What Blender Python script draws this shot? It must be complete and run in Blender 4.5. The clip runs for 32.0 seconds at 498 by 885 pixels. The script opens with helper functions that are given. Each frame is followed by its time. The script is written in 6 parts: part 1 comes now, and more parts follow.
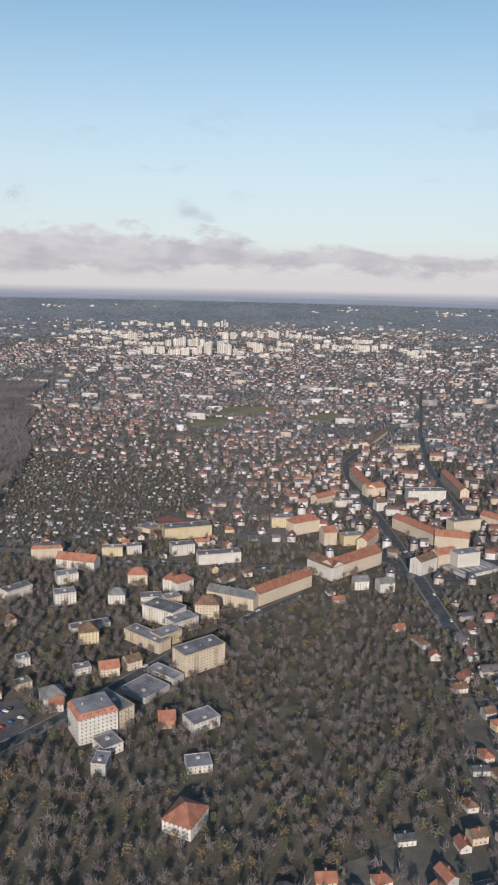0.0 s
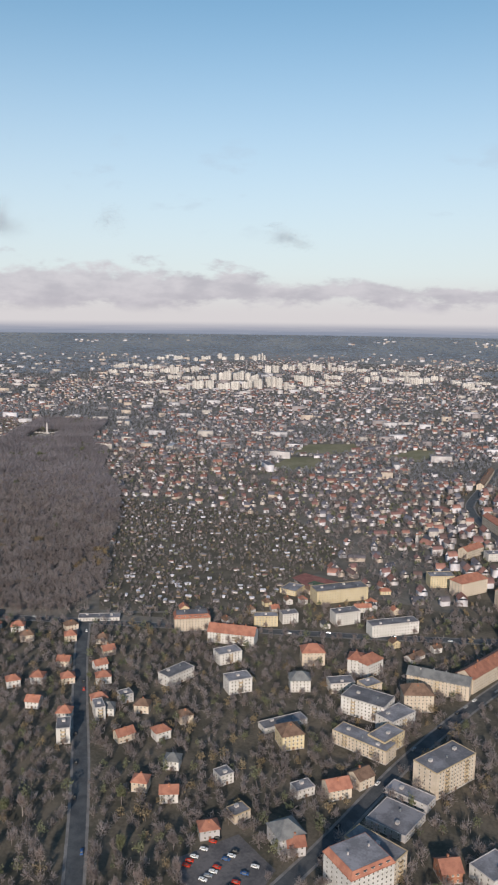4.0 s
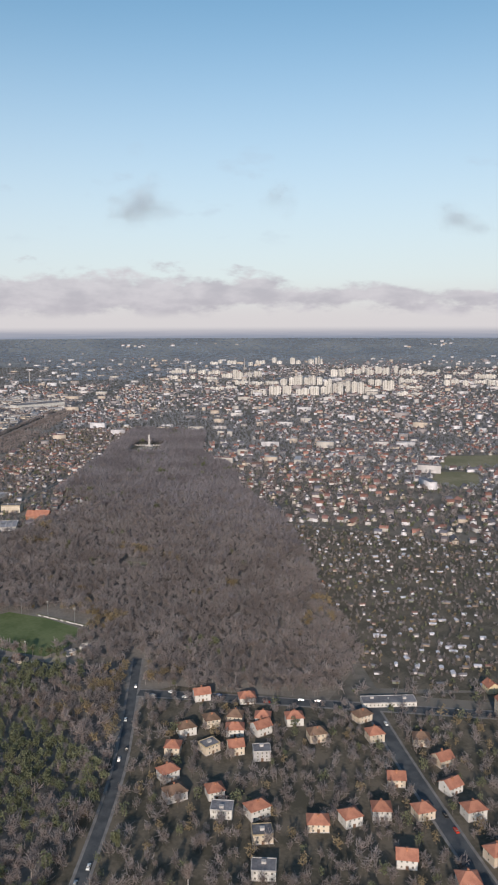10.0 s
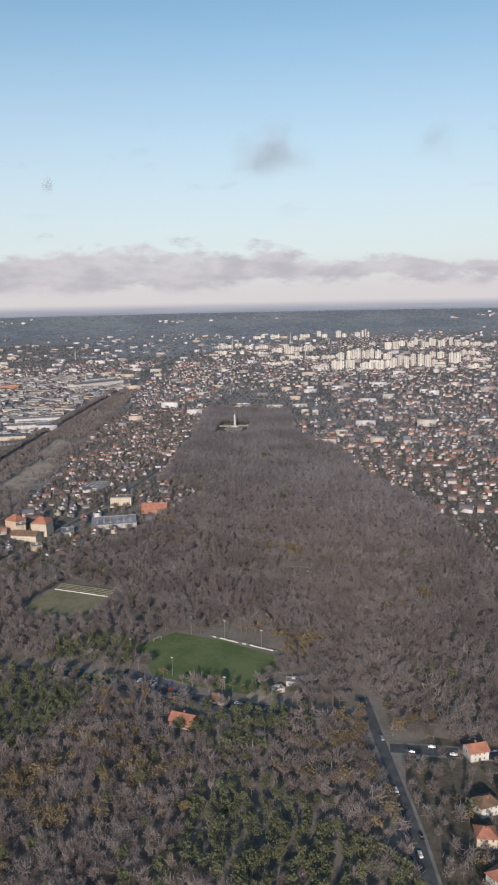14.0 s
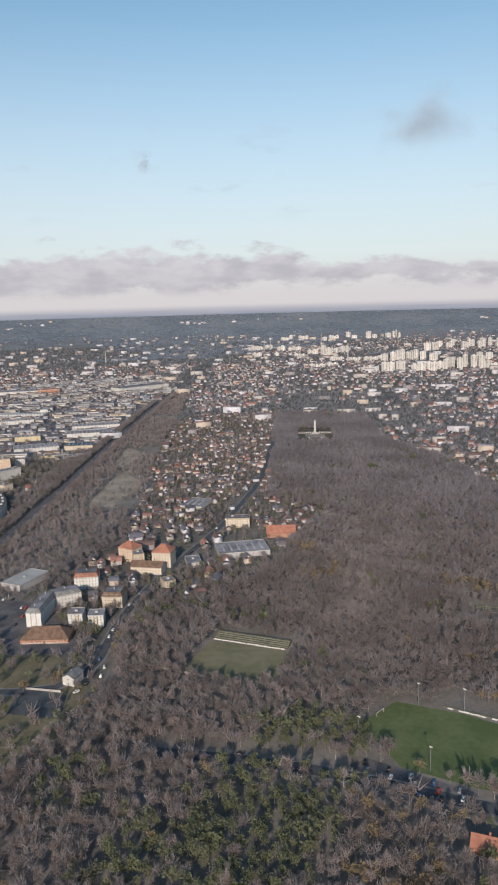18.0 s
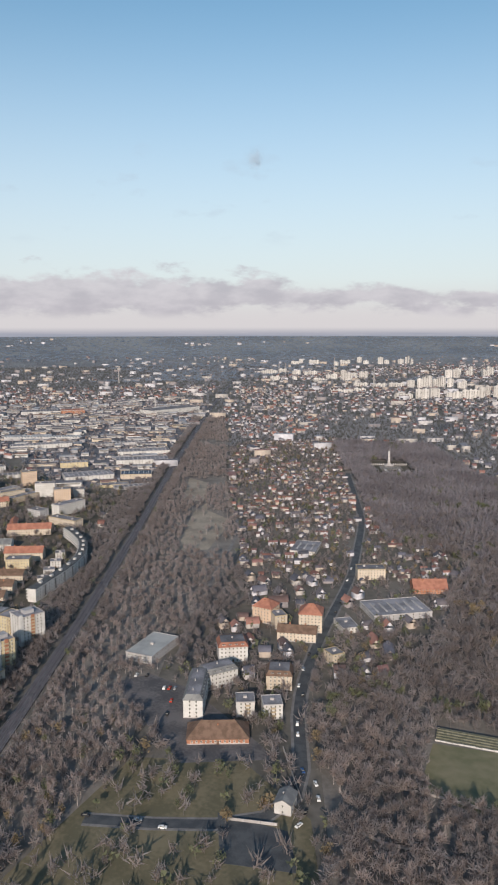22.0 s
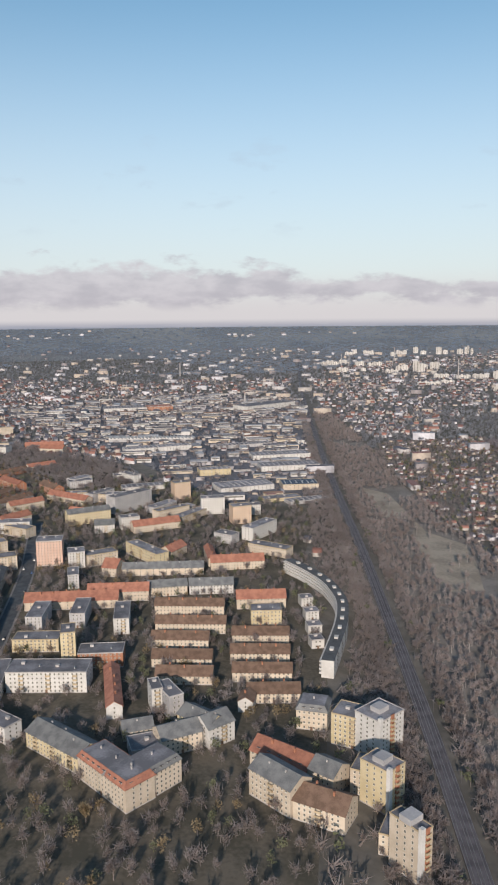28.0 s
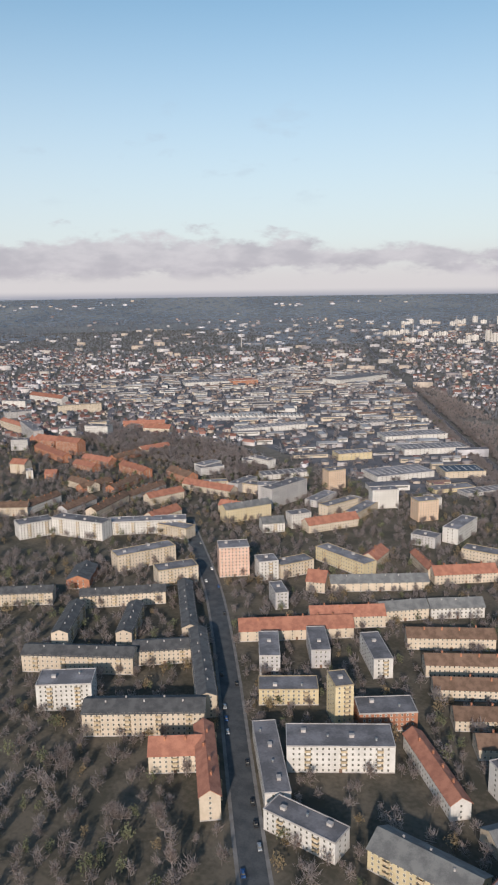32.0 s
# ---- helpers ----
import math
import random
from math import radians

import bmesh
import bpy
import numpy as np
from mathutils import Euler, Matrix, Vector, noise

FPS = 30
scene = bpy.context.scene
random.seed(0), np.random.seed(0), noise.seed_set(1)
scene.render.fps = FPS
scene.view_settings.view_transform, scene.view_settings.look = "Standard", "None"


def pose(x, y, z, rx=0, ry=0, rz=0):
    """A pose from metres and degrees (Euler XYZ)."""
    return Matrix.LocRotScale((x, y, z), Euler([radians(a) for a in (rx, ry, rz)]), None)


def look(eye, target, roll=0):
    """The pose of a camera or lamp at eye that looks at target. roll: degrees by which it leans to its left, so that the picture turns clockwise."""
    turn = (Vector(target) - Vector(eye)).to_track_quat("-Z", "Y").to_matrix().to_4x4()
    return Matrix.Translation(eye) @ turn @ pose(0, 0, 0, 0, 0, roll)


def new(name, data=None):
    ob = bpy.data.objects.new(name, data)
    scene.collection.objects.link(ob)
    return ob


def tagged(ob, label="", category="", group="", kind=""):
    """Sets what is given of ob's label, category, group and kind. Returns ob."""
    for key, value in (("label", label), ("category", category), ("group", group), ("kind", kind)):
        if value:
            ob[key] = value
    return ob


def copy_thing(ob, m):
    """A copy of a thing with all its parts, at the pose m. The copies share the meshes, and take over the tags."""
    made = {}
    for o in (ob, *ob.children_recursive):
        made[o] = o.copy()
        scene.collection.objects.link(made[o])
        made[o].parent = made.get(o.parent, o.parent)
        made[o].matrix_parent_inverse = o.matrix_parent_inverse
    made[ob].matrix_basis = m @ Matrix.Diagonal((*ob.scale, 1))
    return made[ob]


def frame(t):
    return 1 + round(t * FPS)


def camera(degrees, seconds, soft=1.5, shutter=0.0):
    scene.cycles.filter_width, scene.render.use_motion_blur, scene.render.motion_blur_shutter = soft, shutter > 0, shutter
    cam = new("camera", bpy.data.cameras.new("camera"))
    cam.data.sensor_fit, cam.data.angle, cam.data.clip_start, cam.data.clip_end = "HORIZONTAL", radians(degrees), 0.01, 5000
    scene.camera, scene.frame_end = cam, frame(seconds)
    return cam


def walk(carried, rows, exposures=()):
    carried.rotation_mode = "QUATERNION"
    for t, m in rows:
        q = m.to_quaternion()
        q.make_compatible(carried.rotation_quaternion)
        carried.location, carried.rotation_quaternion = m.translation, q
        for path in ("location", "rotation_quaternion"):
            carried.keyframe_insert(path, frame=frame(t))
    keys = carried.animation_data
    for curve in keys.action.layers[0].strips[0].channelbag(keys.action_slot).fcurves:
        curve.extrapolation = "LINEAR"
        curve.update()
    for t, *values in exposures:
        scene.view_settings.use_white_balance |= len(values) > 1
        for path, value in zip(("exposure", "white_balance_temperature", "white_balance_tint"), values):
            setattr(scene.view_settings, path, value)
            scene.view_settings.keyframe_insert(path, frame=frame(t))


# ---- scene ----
EXPO = 0.55
cam = camera(36.05, 32.0, soft=2.1)
PATH = [
    (0.0, (0.00, 0.00, 224.59), (-227.35, 319.00, 143.69), 1.26),
    (0.5, (-17.77, 0.49, 223.73), (-249.87, 315.52, 140.77), 0.63),
    (1.0, (-35.57, 0.96, 222.87), (-267.91, 315.32, 138.03), 0.12),
    (1.5, (-53.40, 1.42, 222.01), (-285.35, 316.28, 137.97), -0.00),
    (2.0, (-71.26, 1.87, 221.15), (-303.60, 317.57, 141.45), -0.01),
    (2.5, (-89.16, 2.29, 220.29), (-321.69, 319.23, 146.28), 0.06),
    (3.0, (-107.09, 2.71, 219.44), (-340.66, 320.24, 151.49), 0.28),
    (3.5, (-125.04, 3.10, 218.59), (-360.92, 319.71, 154.43), 0.74),
    (5.5, (-197.20, 4.53, 215.22), (-432.59, 321.40, 150.48), 0.14),
    (6.0, (-215.31, 4.85, 214.38), (-451.38, 321.87, 152.98), 0.42),
    (6.5, (-233.46, 5.15, 213.56), (-471.68, 320.73, 153.06), 0.48),
    (7.0, (-251.64, 5.44, 212.73), (-492.58, 318.74, 151.13), 0.00),
    (7.5, (-269.86, 5.71, 211.90), (-513.18, 316.86, 148.82), -0.27),
    (8.0, (-288.10, 5.97, 211.08), (-531.89, 316.45, 146.49), -0.56),
    (8.5, (-306.37, 6.21, 210.25), (-549.73, 316.85, 144.81), -0.70),
    (9.0, (-324.68, 6.43, 209.44), (-567.88, 317.54, 145.68), -0.72),
    (9.5, (-343.02, 6.64, 208.62), (-586.61, 317.82, 146.68), -0.28),
    (10.0, (-361.39, 6.84, 207.80), (-606.23, 317.06, 145.98), -0.19),
    (10.5, (-379.79, 7.02, 206.99), (-625.49, 316.48, 144.80), -0.19),
    (11.0, (-398.23, 7.18, 206.19), (-645.76, 314.93, 142.78), -0.16),
    (11.5, (-416.69, 7.33, 205.39), (-665.04, 314.03, 140.14), -0.26),
    (12.0, (-435.19, 7.46, 204.58), (-685.56, 312.00, 136.98), -0.25),
    (12.5, (-453.73, 7.58, 203.79), (-707.22, 309.10, 134.35), -0.58),
    (13.0, (-472.28, 7.68, 202.99), (-725.12, 309.40, 132.02), -0.50),
    (13.5, (-490.87, 7.76, 202.20), (-743.39, 309.36, 129.60), -0.99),
    (14.0, (-509.50, 7.83, 201.41), (-761.38, 309.53, 127.02), -1.20),
    (14.5, (-528.16, 7.88, 200.62), (-779.55, 309.53, 124.35), -1.38),
    (16.5, (-603.10, 7.95, 197.50), (-855.00, 309.36, 122.00), -0.99),
    (17.0, (-621.92, 7.92, 196.73), (-874.11, 309.76, 123.97), -0.60),
    (17.5, (-640.76, 7.88, 195.96), (-894.67, 308.58, 124.50), -0.76),
    (18.0, (-659.64, 7.83, 195.19), (-912.66, 308.85, 121.92), -1.48),
    (18.5, (-678.55, 7.76, 194.43), (-931.45, 308.46, 119.45), -2.02),
    (19.0, (-697.49, 7.67, 193.66), (-949.79, 308.50, 117.18), -2.17),
    (19.5, (-716.47, 7.57, 192.90), (-968.04, 308.56, 114.70), -2.24),
    (20.0, (-735.47, 7.45, 192.15), (-986.21, 309.66, 115.99), -1.56),
    (20.5, (-754.51, 7.32, 191.40), (-1004.78, 311.57, 122.17), -0.95),
    (21.0, (-773.58, 7.17, 190.65), (-1022.16, 313.82, 126.02), -0.79),
    (21.5, (-792.68, 7.01, 189.89), (-1039.47, 315.63, 127.86), -0.58),
    (22.0, (-811.81, 6.83, 189.15), (-1058.26, 315.83, 127.67), -0.03),
    (22.5, (-830.97, 6.63, 188.41), (-1077.12, 315.99, 127.52), 0.12),
    (23.0, (-850.17, 6.42, 187.68), (-1095.89, 316.02, 126.28), -0.10),
    (23.5, (-869.40, 6.19, 186.94), (-1114.47, 315.96, 123.80), -0.28),
    (24.0, (-888.66, 5.95, 186.21), (-1133.28, 315.58, 120.70), -0.36),
    (24.5, (-907.94, 5.70, 185.47), (-1154.59, 313.46, 118.80), -0.45),
    (25.0, (-927.27, 5.42, 184.74), (-1176.07, 311.83, 119.87), -0.54),
    (25.5, (-946.62, 5.13, 184.02), (-1196.80, 310.97, 121.75), -0.73),
    (27.5, (-1024.36, 3.83, 181.14), (-1274.72, 309.20, 117.37), -0.38),
    (28.0, (-1043.87, 3.46, 180.43), (-1293.54, 309.00, 114.81), -0.44),
    (28.5, (-1063.42, 3.08, 179.72), (-1313.59, 307.73, 111.90), -0.70),
    (29.0, (-1083.00, 2.68, 179.03), (-1332.74, 307.24, 109.23), -0.77),
    (29.5, (-1102.60, 2.27, 178.32), (-1353.47, 305.47, 106.68), -0.71),
    (30.0, (-1122.24, 1.84, 177.62), (-1373.45, 304.14, 103.39), -0.79),
    (30.5, (-1141.91, 1.39, 176.93), (-1393.37, 303.02, 100.83), -0.77),
    (31.0, (-1161.62, 0.93, 176.23), (-1413.98, 301.24, 97.95), -0.77),
    (31.5, (-1181.35, 0.46, 175.54), (-1434.95, 299.34, 95.83), -0.76),
    (32.0, (-1201.11, -0.03, 174.85), (-1457.83, 296.00, 94.47), -0.74),
]
walk(cam, [(t, look(eye, target, roll)) for t, eye, target, roll in PATH], [(0.0, EXPO, 6200, 11), (32.0, EXPO, 6200, 11)])

# ---- sky and sun ----
SUN_WAY = Vector((-0.50, 0.82, -0.37)).normalized()
world = bpy.data.worlds.new("sky")
scene.world = world
world.use_nodes = True
wn, wl = world.node_tree.nodes, world.node_tree.links
wn.clear()


def wnode(kind, **values):
    n = wn.new(kind)
    for key, value in values.items():
        n.inputs[key].default_value = value
    return n


def wmath(op, a, b=None):
    n = wn.new("ShaderNodeMath")
    n.operation = op
    n.inputs[2].default_value = 0.0
    for i, v in enumerate((a, b)):
        if v is None:
            continue
        if isinstance(v, (int, float)):
            n.inputs[i].default_value = v
        else:
            wl.new(v, n.inputs[i])
    return n.outputs[0]


def wrange(v, a, b):
    n = wn.new("ShaderNodeMapRange")
    n.interpolation_type = "SMOOTHSTEP"
    n.inputs[1].default_value, n.inputs[2].default_value = a, b
    wl.new(v, n.inputs[0])
    return n.outputs[0]


def wmix(f, a, b):
    n = wn.new("ShaderNodeMix")
    n.data_type = "RGBA"
    wl.new(f, n.inputs[0])
    for i, v in ((6, a), (7, b)):
        if isinstance(v, tuple):
            n.inputs[i].default_value = (*v, 1)
        else:
            wl.new(v, n.inputs[i])
    return n.outputs[2]


def wnoise(vec, scale, detail, rough=0.55):
    n = wn.new("ShaderNodeTexNoise")
    wl.new(vec, n.inputs["Vector"])
    n.inputs["Scale"].default_value, n.inputs["Detail"].default_value, n.inputs["Roughness"].default_value = scale, detail, rough
    return n.outputs[0]


sky = wn.new("ShaderNodeTexSky")
sky.sky_type, sky.sun_disc = "NISHITA", False
sky.sun_elevation, sky.sun_rotation = radians(21), math.atan2(-SUN_WAY.x, -SUN_WAY.y)
sky.air_density, sky.dust_density, sky.altitude = 1.0, 0.6, 200
coord = wn.new("ShaderNodeTexCoord").outputs["Generated"]
sep = wn.new("ShaderNodeSeparateXYZ")
wl.new(coord, sep.inputs[0])
up = sep.outputs[2]
stretch = wn.new("ShaderNodeMapping")
stretch.inputs["Scale"].default_value = (1, 1, 2.6)
wl.new(coord, stretch.inputs[0])
flat = stretch.outputs[0]
# pale air over the horizon, a bank of lavender cloud in it, a few loose scraps above
veil = wmath("SUBTRACT", 1.0, wrange(up, -0.03, 0.42))
blue = wmix(wrange(up, -0.2, -0.1), sky.outputs[0], sky.outputs[0])
blue.node.blend_type = "MULTIPLY"
blue.node.inputs[7].default_value = (0.79, 1.00, 0.97, 1)
wl.remove(blue.node.inputs[7].links[0])
clear = wmix(wmath("MULTIPLY", veil, 0.86), blue, (5.62, 5.46, 5.60))
low = wmath("SUBTRACT", 1.0, wrange(up, 0.0, 0.06))
clear = wmix(wmath("MULTIPLY", low, 0.8), clear, (5.35, 4.88, 4.72))
big = wnoise(flat, 7.0, 7.0, 0.6)
lift = wrange(up, 0.002, 0.018)
hump = wmath("MULTIPLY_ADD", wmath("ABSOLUTE", wmath("SUBTRACT", up, 0.033)), -6.6)
bank = wmath("MULTIPLY", wrange(wmath("ADD", wmath("ADD", big, wmath("MULTIPLY", wmath("SUBTRACT", 1.0, wrange(sep.outputs[0], -0.75, -0.40)), 0.13)), hump), 0.41, 0.52), lift)
shade = wmix(wrange(wnoise(flat, 16.0, 5.0), 0.35, 0.7), (3.7, 3.45, 3.65), (5.0, 4.65, 4.7))
clouded = wmix(wmath("MULTIPLY", bank, 0.85), clear, shade)
scrap = wmath("MULTIPLY", wrange(wnoise(flat, 11.0, 6.0, 0.55), 0.60, 0.72), wmath("MULTIPLY", wrange(up, 0.09, 0.12), wmath("SUBTRACT", 1.0, wrange(up, 0.17, 0.24))))
clouded = wmix(wmath("MULTIPLY", scrap, 0.22), clouded, (3.4, 3.7, 4.2))
# below the horizon: hazy far country, bluish, in faint streaks, paling towards the sky
layer = wn.new("ShaderNodeMapping")
layer.inputs["Scale"].default_value = (6, 6, 260)
wl.new(coord, layer.inputs[0])
depth = wmath("ADD", up, wmath("MULTIPLY", wmath("SUBTRACT", wnoise(layer.outputs[0], 1.6, 5.0), 0.5), 0.010))
haze = wmix(wrange(depth, -0.034, -0.018), (1.55, 1.75, 2.15), (2.1, 2.3, 2.8))
haze = wmix(wrange(depth, -0.021, -0.008), haze, (3.7, 3.55, 3.75))
town = wn.new("ShaderNodeMapping")
town.inputs["Scale"].default_value = (26, 26, 900)
wl.new(coord, town.inputs[0])
haze = wmix(wmath("MULTIPLY", wrange(wnoise(town.outputs[0], 1.0, 3.0), 0.62, 0.74), 0.4), haze, (5.2, 5.0, 5.1))
clouded = wmix(wrange(up, -0.0125, -0.0035), haze, clouded)
back = wn.new("ShaderNodeBackground")
back.inputs[1].default_value = 0.089
wl.new(clouded, back.inputs[0])
wl.new(back.outputs[0], wn.new("ShaderNodeOutputWorld").inputs[0])

sun = new("sun", bpy.data.lights.new("sun", "SUN"))
sun.data.energy, sun.data.angle, sun.data.color = 3.1, radians(1.5), (1.0, 0.845, 0.675)
sun.rotation_euler = SUN_WAY.to_track_quat("-Z", "Y").to_euler()

# ---- materials ----
def mat(name, c1, c2, size=4.0, rough=0.85, vary=0.0, island=False, bump=0.0, metal=0.0, fine=0.35, ramp=(), thin=0.0):
    """Two colours mixed by a coarse and a fine noise; size: metres of the coarse stains. ramp: colours picked piece by piece."""
    m = bpy.data.materials.new(name)
    m.use_nodes = True
    nodes, links = m.node_tree.nodes, m.node_tree.links
    bsdf = nodes["Principled BSDF"]
    bsdf.inputs["Roughness"].default_value, bsdf.inputs["Metallic"].default_value = rough, metal
    bsdf.inputs["Specular IOR Level"].default_value = 0.25
    co = nodes.new("ShaderNodeTexCoord").outputs["Object"]

    def noise_of(scale, detail):
        n = nodes.new("ShaderNodeTexNoise")
        n.inputs["Scale"].default_value, n.inputs["Detail"].default_value = scale, detail
        links.new(co, n.inputs["Vector"])
        return n.outputs[0]

    a, b = noise_of(1 / size, 3), noise_of(9 / size, 3)
    mix = nodes.new("ShaderNodeMath")
    mix.operation = "MULTIPLY_ADD"
    links.new(b, mix.inputs[0])
    mix.inputs[1].default_value = fine
    links.new(a, mix.inputs[2])
    spread = nodes.new("ShaderNodeMapRange")
    spread.inputs[1].default_value, spread.inputs[2].default_value = 0.38 + fine * 0.5, 0.62 + fine * 0.5
    links.new(mix.outputs[0], spread.inputs[0])
    col = nodes.new("ShaderNodeMix")
    col.data_type = "RGBA"
    links.new(spread.outputs[0], col.inputs[0])
    col.inputs[6].default_value, col.inputs[7].default_value = (*c1, 1), (*c2, 1)
    out = col.outputs[2]
    if vary or ramp:
        if island:
            rnd = nodes.new("ShaderNodeNewGeometry").outputs["Random Per Island"]
        else:
            rnd = nodes.new("ShaderNodeObjectInfo").outputs["Random"]
        if ramp:
            r = nodes.new("ShaderNodeValToRGB")
            r.color_ramp.interpolation = "CONSTANT"
            while len(r.color_ramp.elements) < len(ramp):
                r.color_ramp.elements.new(0.5)
            for i, c in enumerate(ramp):
                r.color_ramp.elements[i].position, r.color_ramp.elements[i].color = i / len(ramp), (*c, 1)
            links.new(rnd, r.inputs[0])
            tint = nodes.new("ShaderNodeMix")
            tint.data_type, tint.blend_type = "RGBA", "MULTIPLY"
            tint.inputs[0].default_value = 1
            links.new(out, tint.inputs[6])
            links.new(r.outputs[0], tint.inputs[7])
            out = tint.outputs[2]
        if vary:
            hsv = nodes.new("ShaderNodeHueSaturation")
            val = nodes.new("ShaderNodeMapRange")
            val.inputs[3].default_value, val.inputs[4].default_value = 1 - vary, 1 + vary
            links.new(rnd, val.inputs[0])
            links.new(val.outputs[0], hsv.inputs["Value"])
            links.new(out, hsv.inputs["Color"])
            out = hsv.outputs[0]
    links.new(out, bsdf.inputs["Base Color"])
    if thin:
        lit = nodes.new("ShaderNodeBsdfTranslucent")
        links.new(out, lit.inputs[0])
        both = nodes.new("ShaderNodeMixShader")
        both.inputs[0].default_value = thin
        links.new(bsdf.outputs[0], both.inputs[1])
        links.new(lit.outputs[0], both.inputs[2])
        links.new(both.outputs[0], nodes["Material Output"].inputs[0])
    if bump:
        bp = nodes.new("ShaderNodeBump")
        bp.inputs["Strength"].default_value, bp.inputs["Distance"].default_value = 0.6, bump
        links.new(b, bp.inputs["Height"])
        links.new(bp.outputs[0], bsdf.inputs["Normal"])
    return m


WALL = {
    "cream": mat("cream_render", (0.458, 0.383, 0.305), (0.546, 0.462, 0.378), 7, 0.9, 0.10),
    "white": mat("white_render", (0.475, 0.453, 0.437), (0.572, 0.550, 0.537), 7, 0.9, 0.06),
    "yellow": mat("yellow_render", (0.475, 0.392, 0.25), (0.555, 0.465, 0.31), 7, 0.9, 0.08),
    "grey": mat("grey_render", (0.330, 0.320, 0.330), (0.430, 0.410, 0.418), 7, 0.9, 0.10),
    "orange": mat("apricot_render", (0.510, 0.370, 0.273), (0.581, 0.431, 0.326), 7, 0.9, 0.06),
    "pink": mat("salmon_render", (0.52, 0.345, 0.275), (0.60, 0.41, 0.335), 7, 0.9, 0.05),
    "brick": mat("red_brick", (0.30, 0.13, 0.08), (0.40, 0.19, 0.12), 3, 0.9, 0.08),
}
ROOF = {
    "red": mat("red_clay_tiles", (0.270, 0.117, 0.083), (0.370, 0.168, 0.115), 3, 0.8, 0.16, bump=0.05),
    "brown": mat("brown_tiles", (0.125, 0.08, 0.058), (0.19, 0.122, 0.09), 3, 0.85, 0.12, bump=0.05),
    "grey": mat("grey_slate", (0.13, 0.13, 0.135), (0.20, 0.20, 0.20), 4, 0.7, 0.12),
    "dark": mat("dark_roof_tiles", (0.07, 0.07, 0.075), (0.11, 0.11, 0.115), 3, 0.75, 0.10, bump=0.04),
    "pale": mat("pale_metal_roof", (0.33, 0.325, 0.315), (0.42, 0.41, 0.395), 9, 0.6, 0.06),
    "flat": mat("roofing_felt", (0.140, 0.135, 0.147), (0.250, 0.240, 0.260), 9, 0.85, 0.25),
}
M_FRAME = mat("white_window_frame", (0.52, 0.50, 0.46), (0.62, 0.60, 0.55), 1, 0.6)
M_GLASS = mat("window_glass", (0.10, 0.096, 0.09), (0.165, 0.155, 0.145), 2, 0.2, 0.3)
M_METAL = mat("grey_metal", (0.30, 0.31, 0.32), (0.42, 0.42, 0.42), 2, 0.5, metal=0.6)
M_CONC = mat("pale_concrete", (0.340, 0.315, 0.308), (0.460, 0.430, 0.424), 3, 0.9, 0.1)
M_ASPH = mat("asphalt", (0.058, 0.062, 0.070), (0.092, 0.096, 0.103), 6, 0.8)
M_PATH = mat("pale_gravel_path", (0.162, 0.152, 0.149), (0.218, 0.208, 0.207), 4, 0.95)
M_SOLAR = mat("solar_glass", (0.05, 0.06, 0.08), (0.07, 0.08, 0.10), 1, 0.2)
M_GROUND = mat("winter_soil_and_grass", (0.10, 0.092, 0.082), (0.163, 0.148, 0.132), 60, 0.95, fine=0.6, bump=0.2)
M_GRASS = mat("winter_turf", (0.085, 0.112, 0.045), (0.125, 0.148, 0.068), 25, 0.95, fine=0.5)
M_MEADOW = mat("dry_meadow", (0.150, 0.145, 0.085), (0.215, 0.192, 0.125), 45, 0.95, fine=0.5)
M_SAND = mat("sandy_clearing", (0.235, 0.20, 0.165), (0.335, 0.288, 0.235), 22, 0.95, fine=0.5)
M_BALLAST = mat("track_ballast", (0.081, 0.074, 0.083), (0.133, 0.122, 0.135), 5, 0.95)
M_BROWN = mat("bare_brown_twigs", (0.302, 0.254, 0.240), (0.405, 0.348, 0.332), 26, 0.95, fine=0.5, thin=0.65)
M_GREYTWIG = mat("bare_grey_twigs", (0.335, 0.277, 0.258), (0.436, 0.366, 0.345), 22, 0.95, fine=0.5, thin=0.6)
M_TAN = mat("tan_winter_leaves", (0.27, 0.205, 0.125), (0.37, 0.29, 0.185), 14, 0.95, fine=0.5, thin=0.55)
M_PINE = mat("dark_evergreen_needles", (0.155, 0.165, 0.10), (0.235, 0.238, 0.145), 14, 0.95, fine=0.5, thin=0.5)
# Far woods: blue-grey, distance haze put straight into the base colour.
M_HAZEFAR = mat("distant_woods", (0.225, 0.272, 0.35), (0.285, 0.332, 0.41), 160, 0.95, fine=0.5, thin=0.45)
# Trees of the middle distance, greyed and blued to imitate haze.
M_HAZEGREY = mat("hazed_winter_trees", (0.205, 0.207, 0.232), (0.28, 0.28, 0.305), 90, 0.95, fine=0.5, thin=0.4)
# Bare brown twigs again, bluer for the back rows: a little painted haze.
M_HAZEMID = mat("faintly_hazed_brown_woods", (0.272, 0.240, 0.250), (0.365, 0.325, 0.338), 60, 0.95, fine=0.5, thin=0.6)
M_BARK = mat("grey_bark", (0.120, 0.100, 0.096), (0.200, 0.170, 0.168), 1, 0.95)
M_BIRCH = mat("pale_birch_bark", (0.300, 0.265, 0.253), (0.400, 0.350, 0.345), 1, 0.9)
M_HWALL = mat("suburb_walls", (0.85, 0.85, 0.85), (1, 1, 1), 5, 0.9, 0.12, True, ramp=((0.59, 0.57, 0.61), (0.50, 0.46, 0.44), (0.64, 0.62, 0.67), (0.30, 0.27, 0.28), (0.50, 0.47, 0.48), (0.45, 0.38, 0.33)))
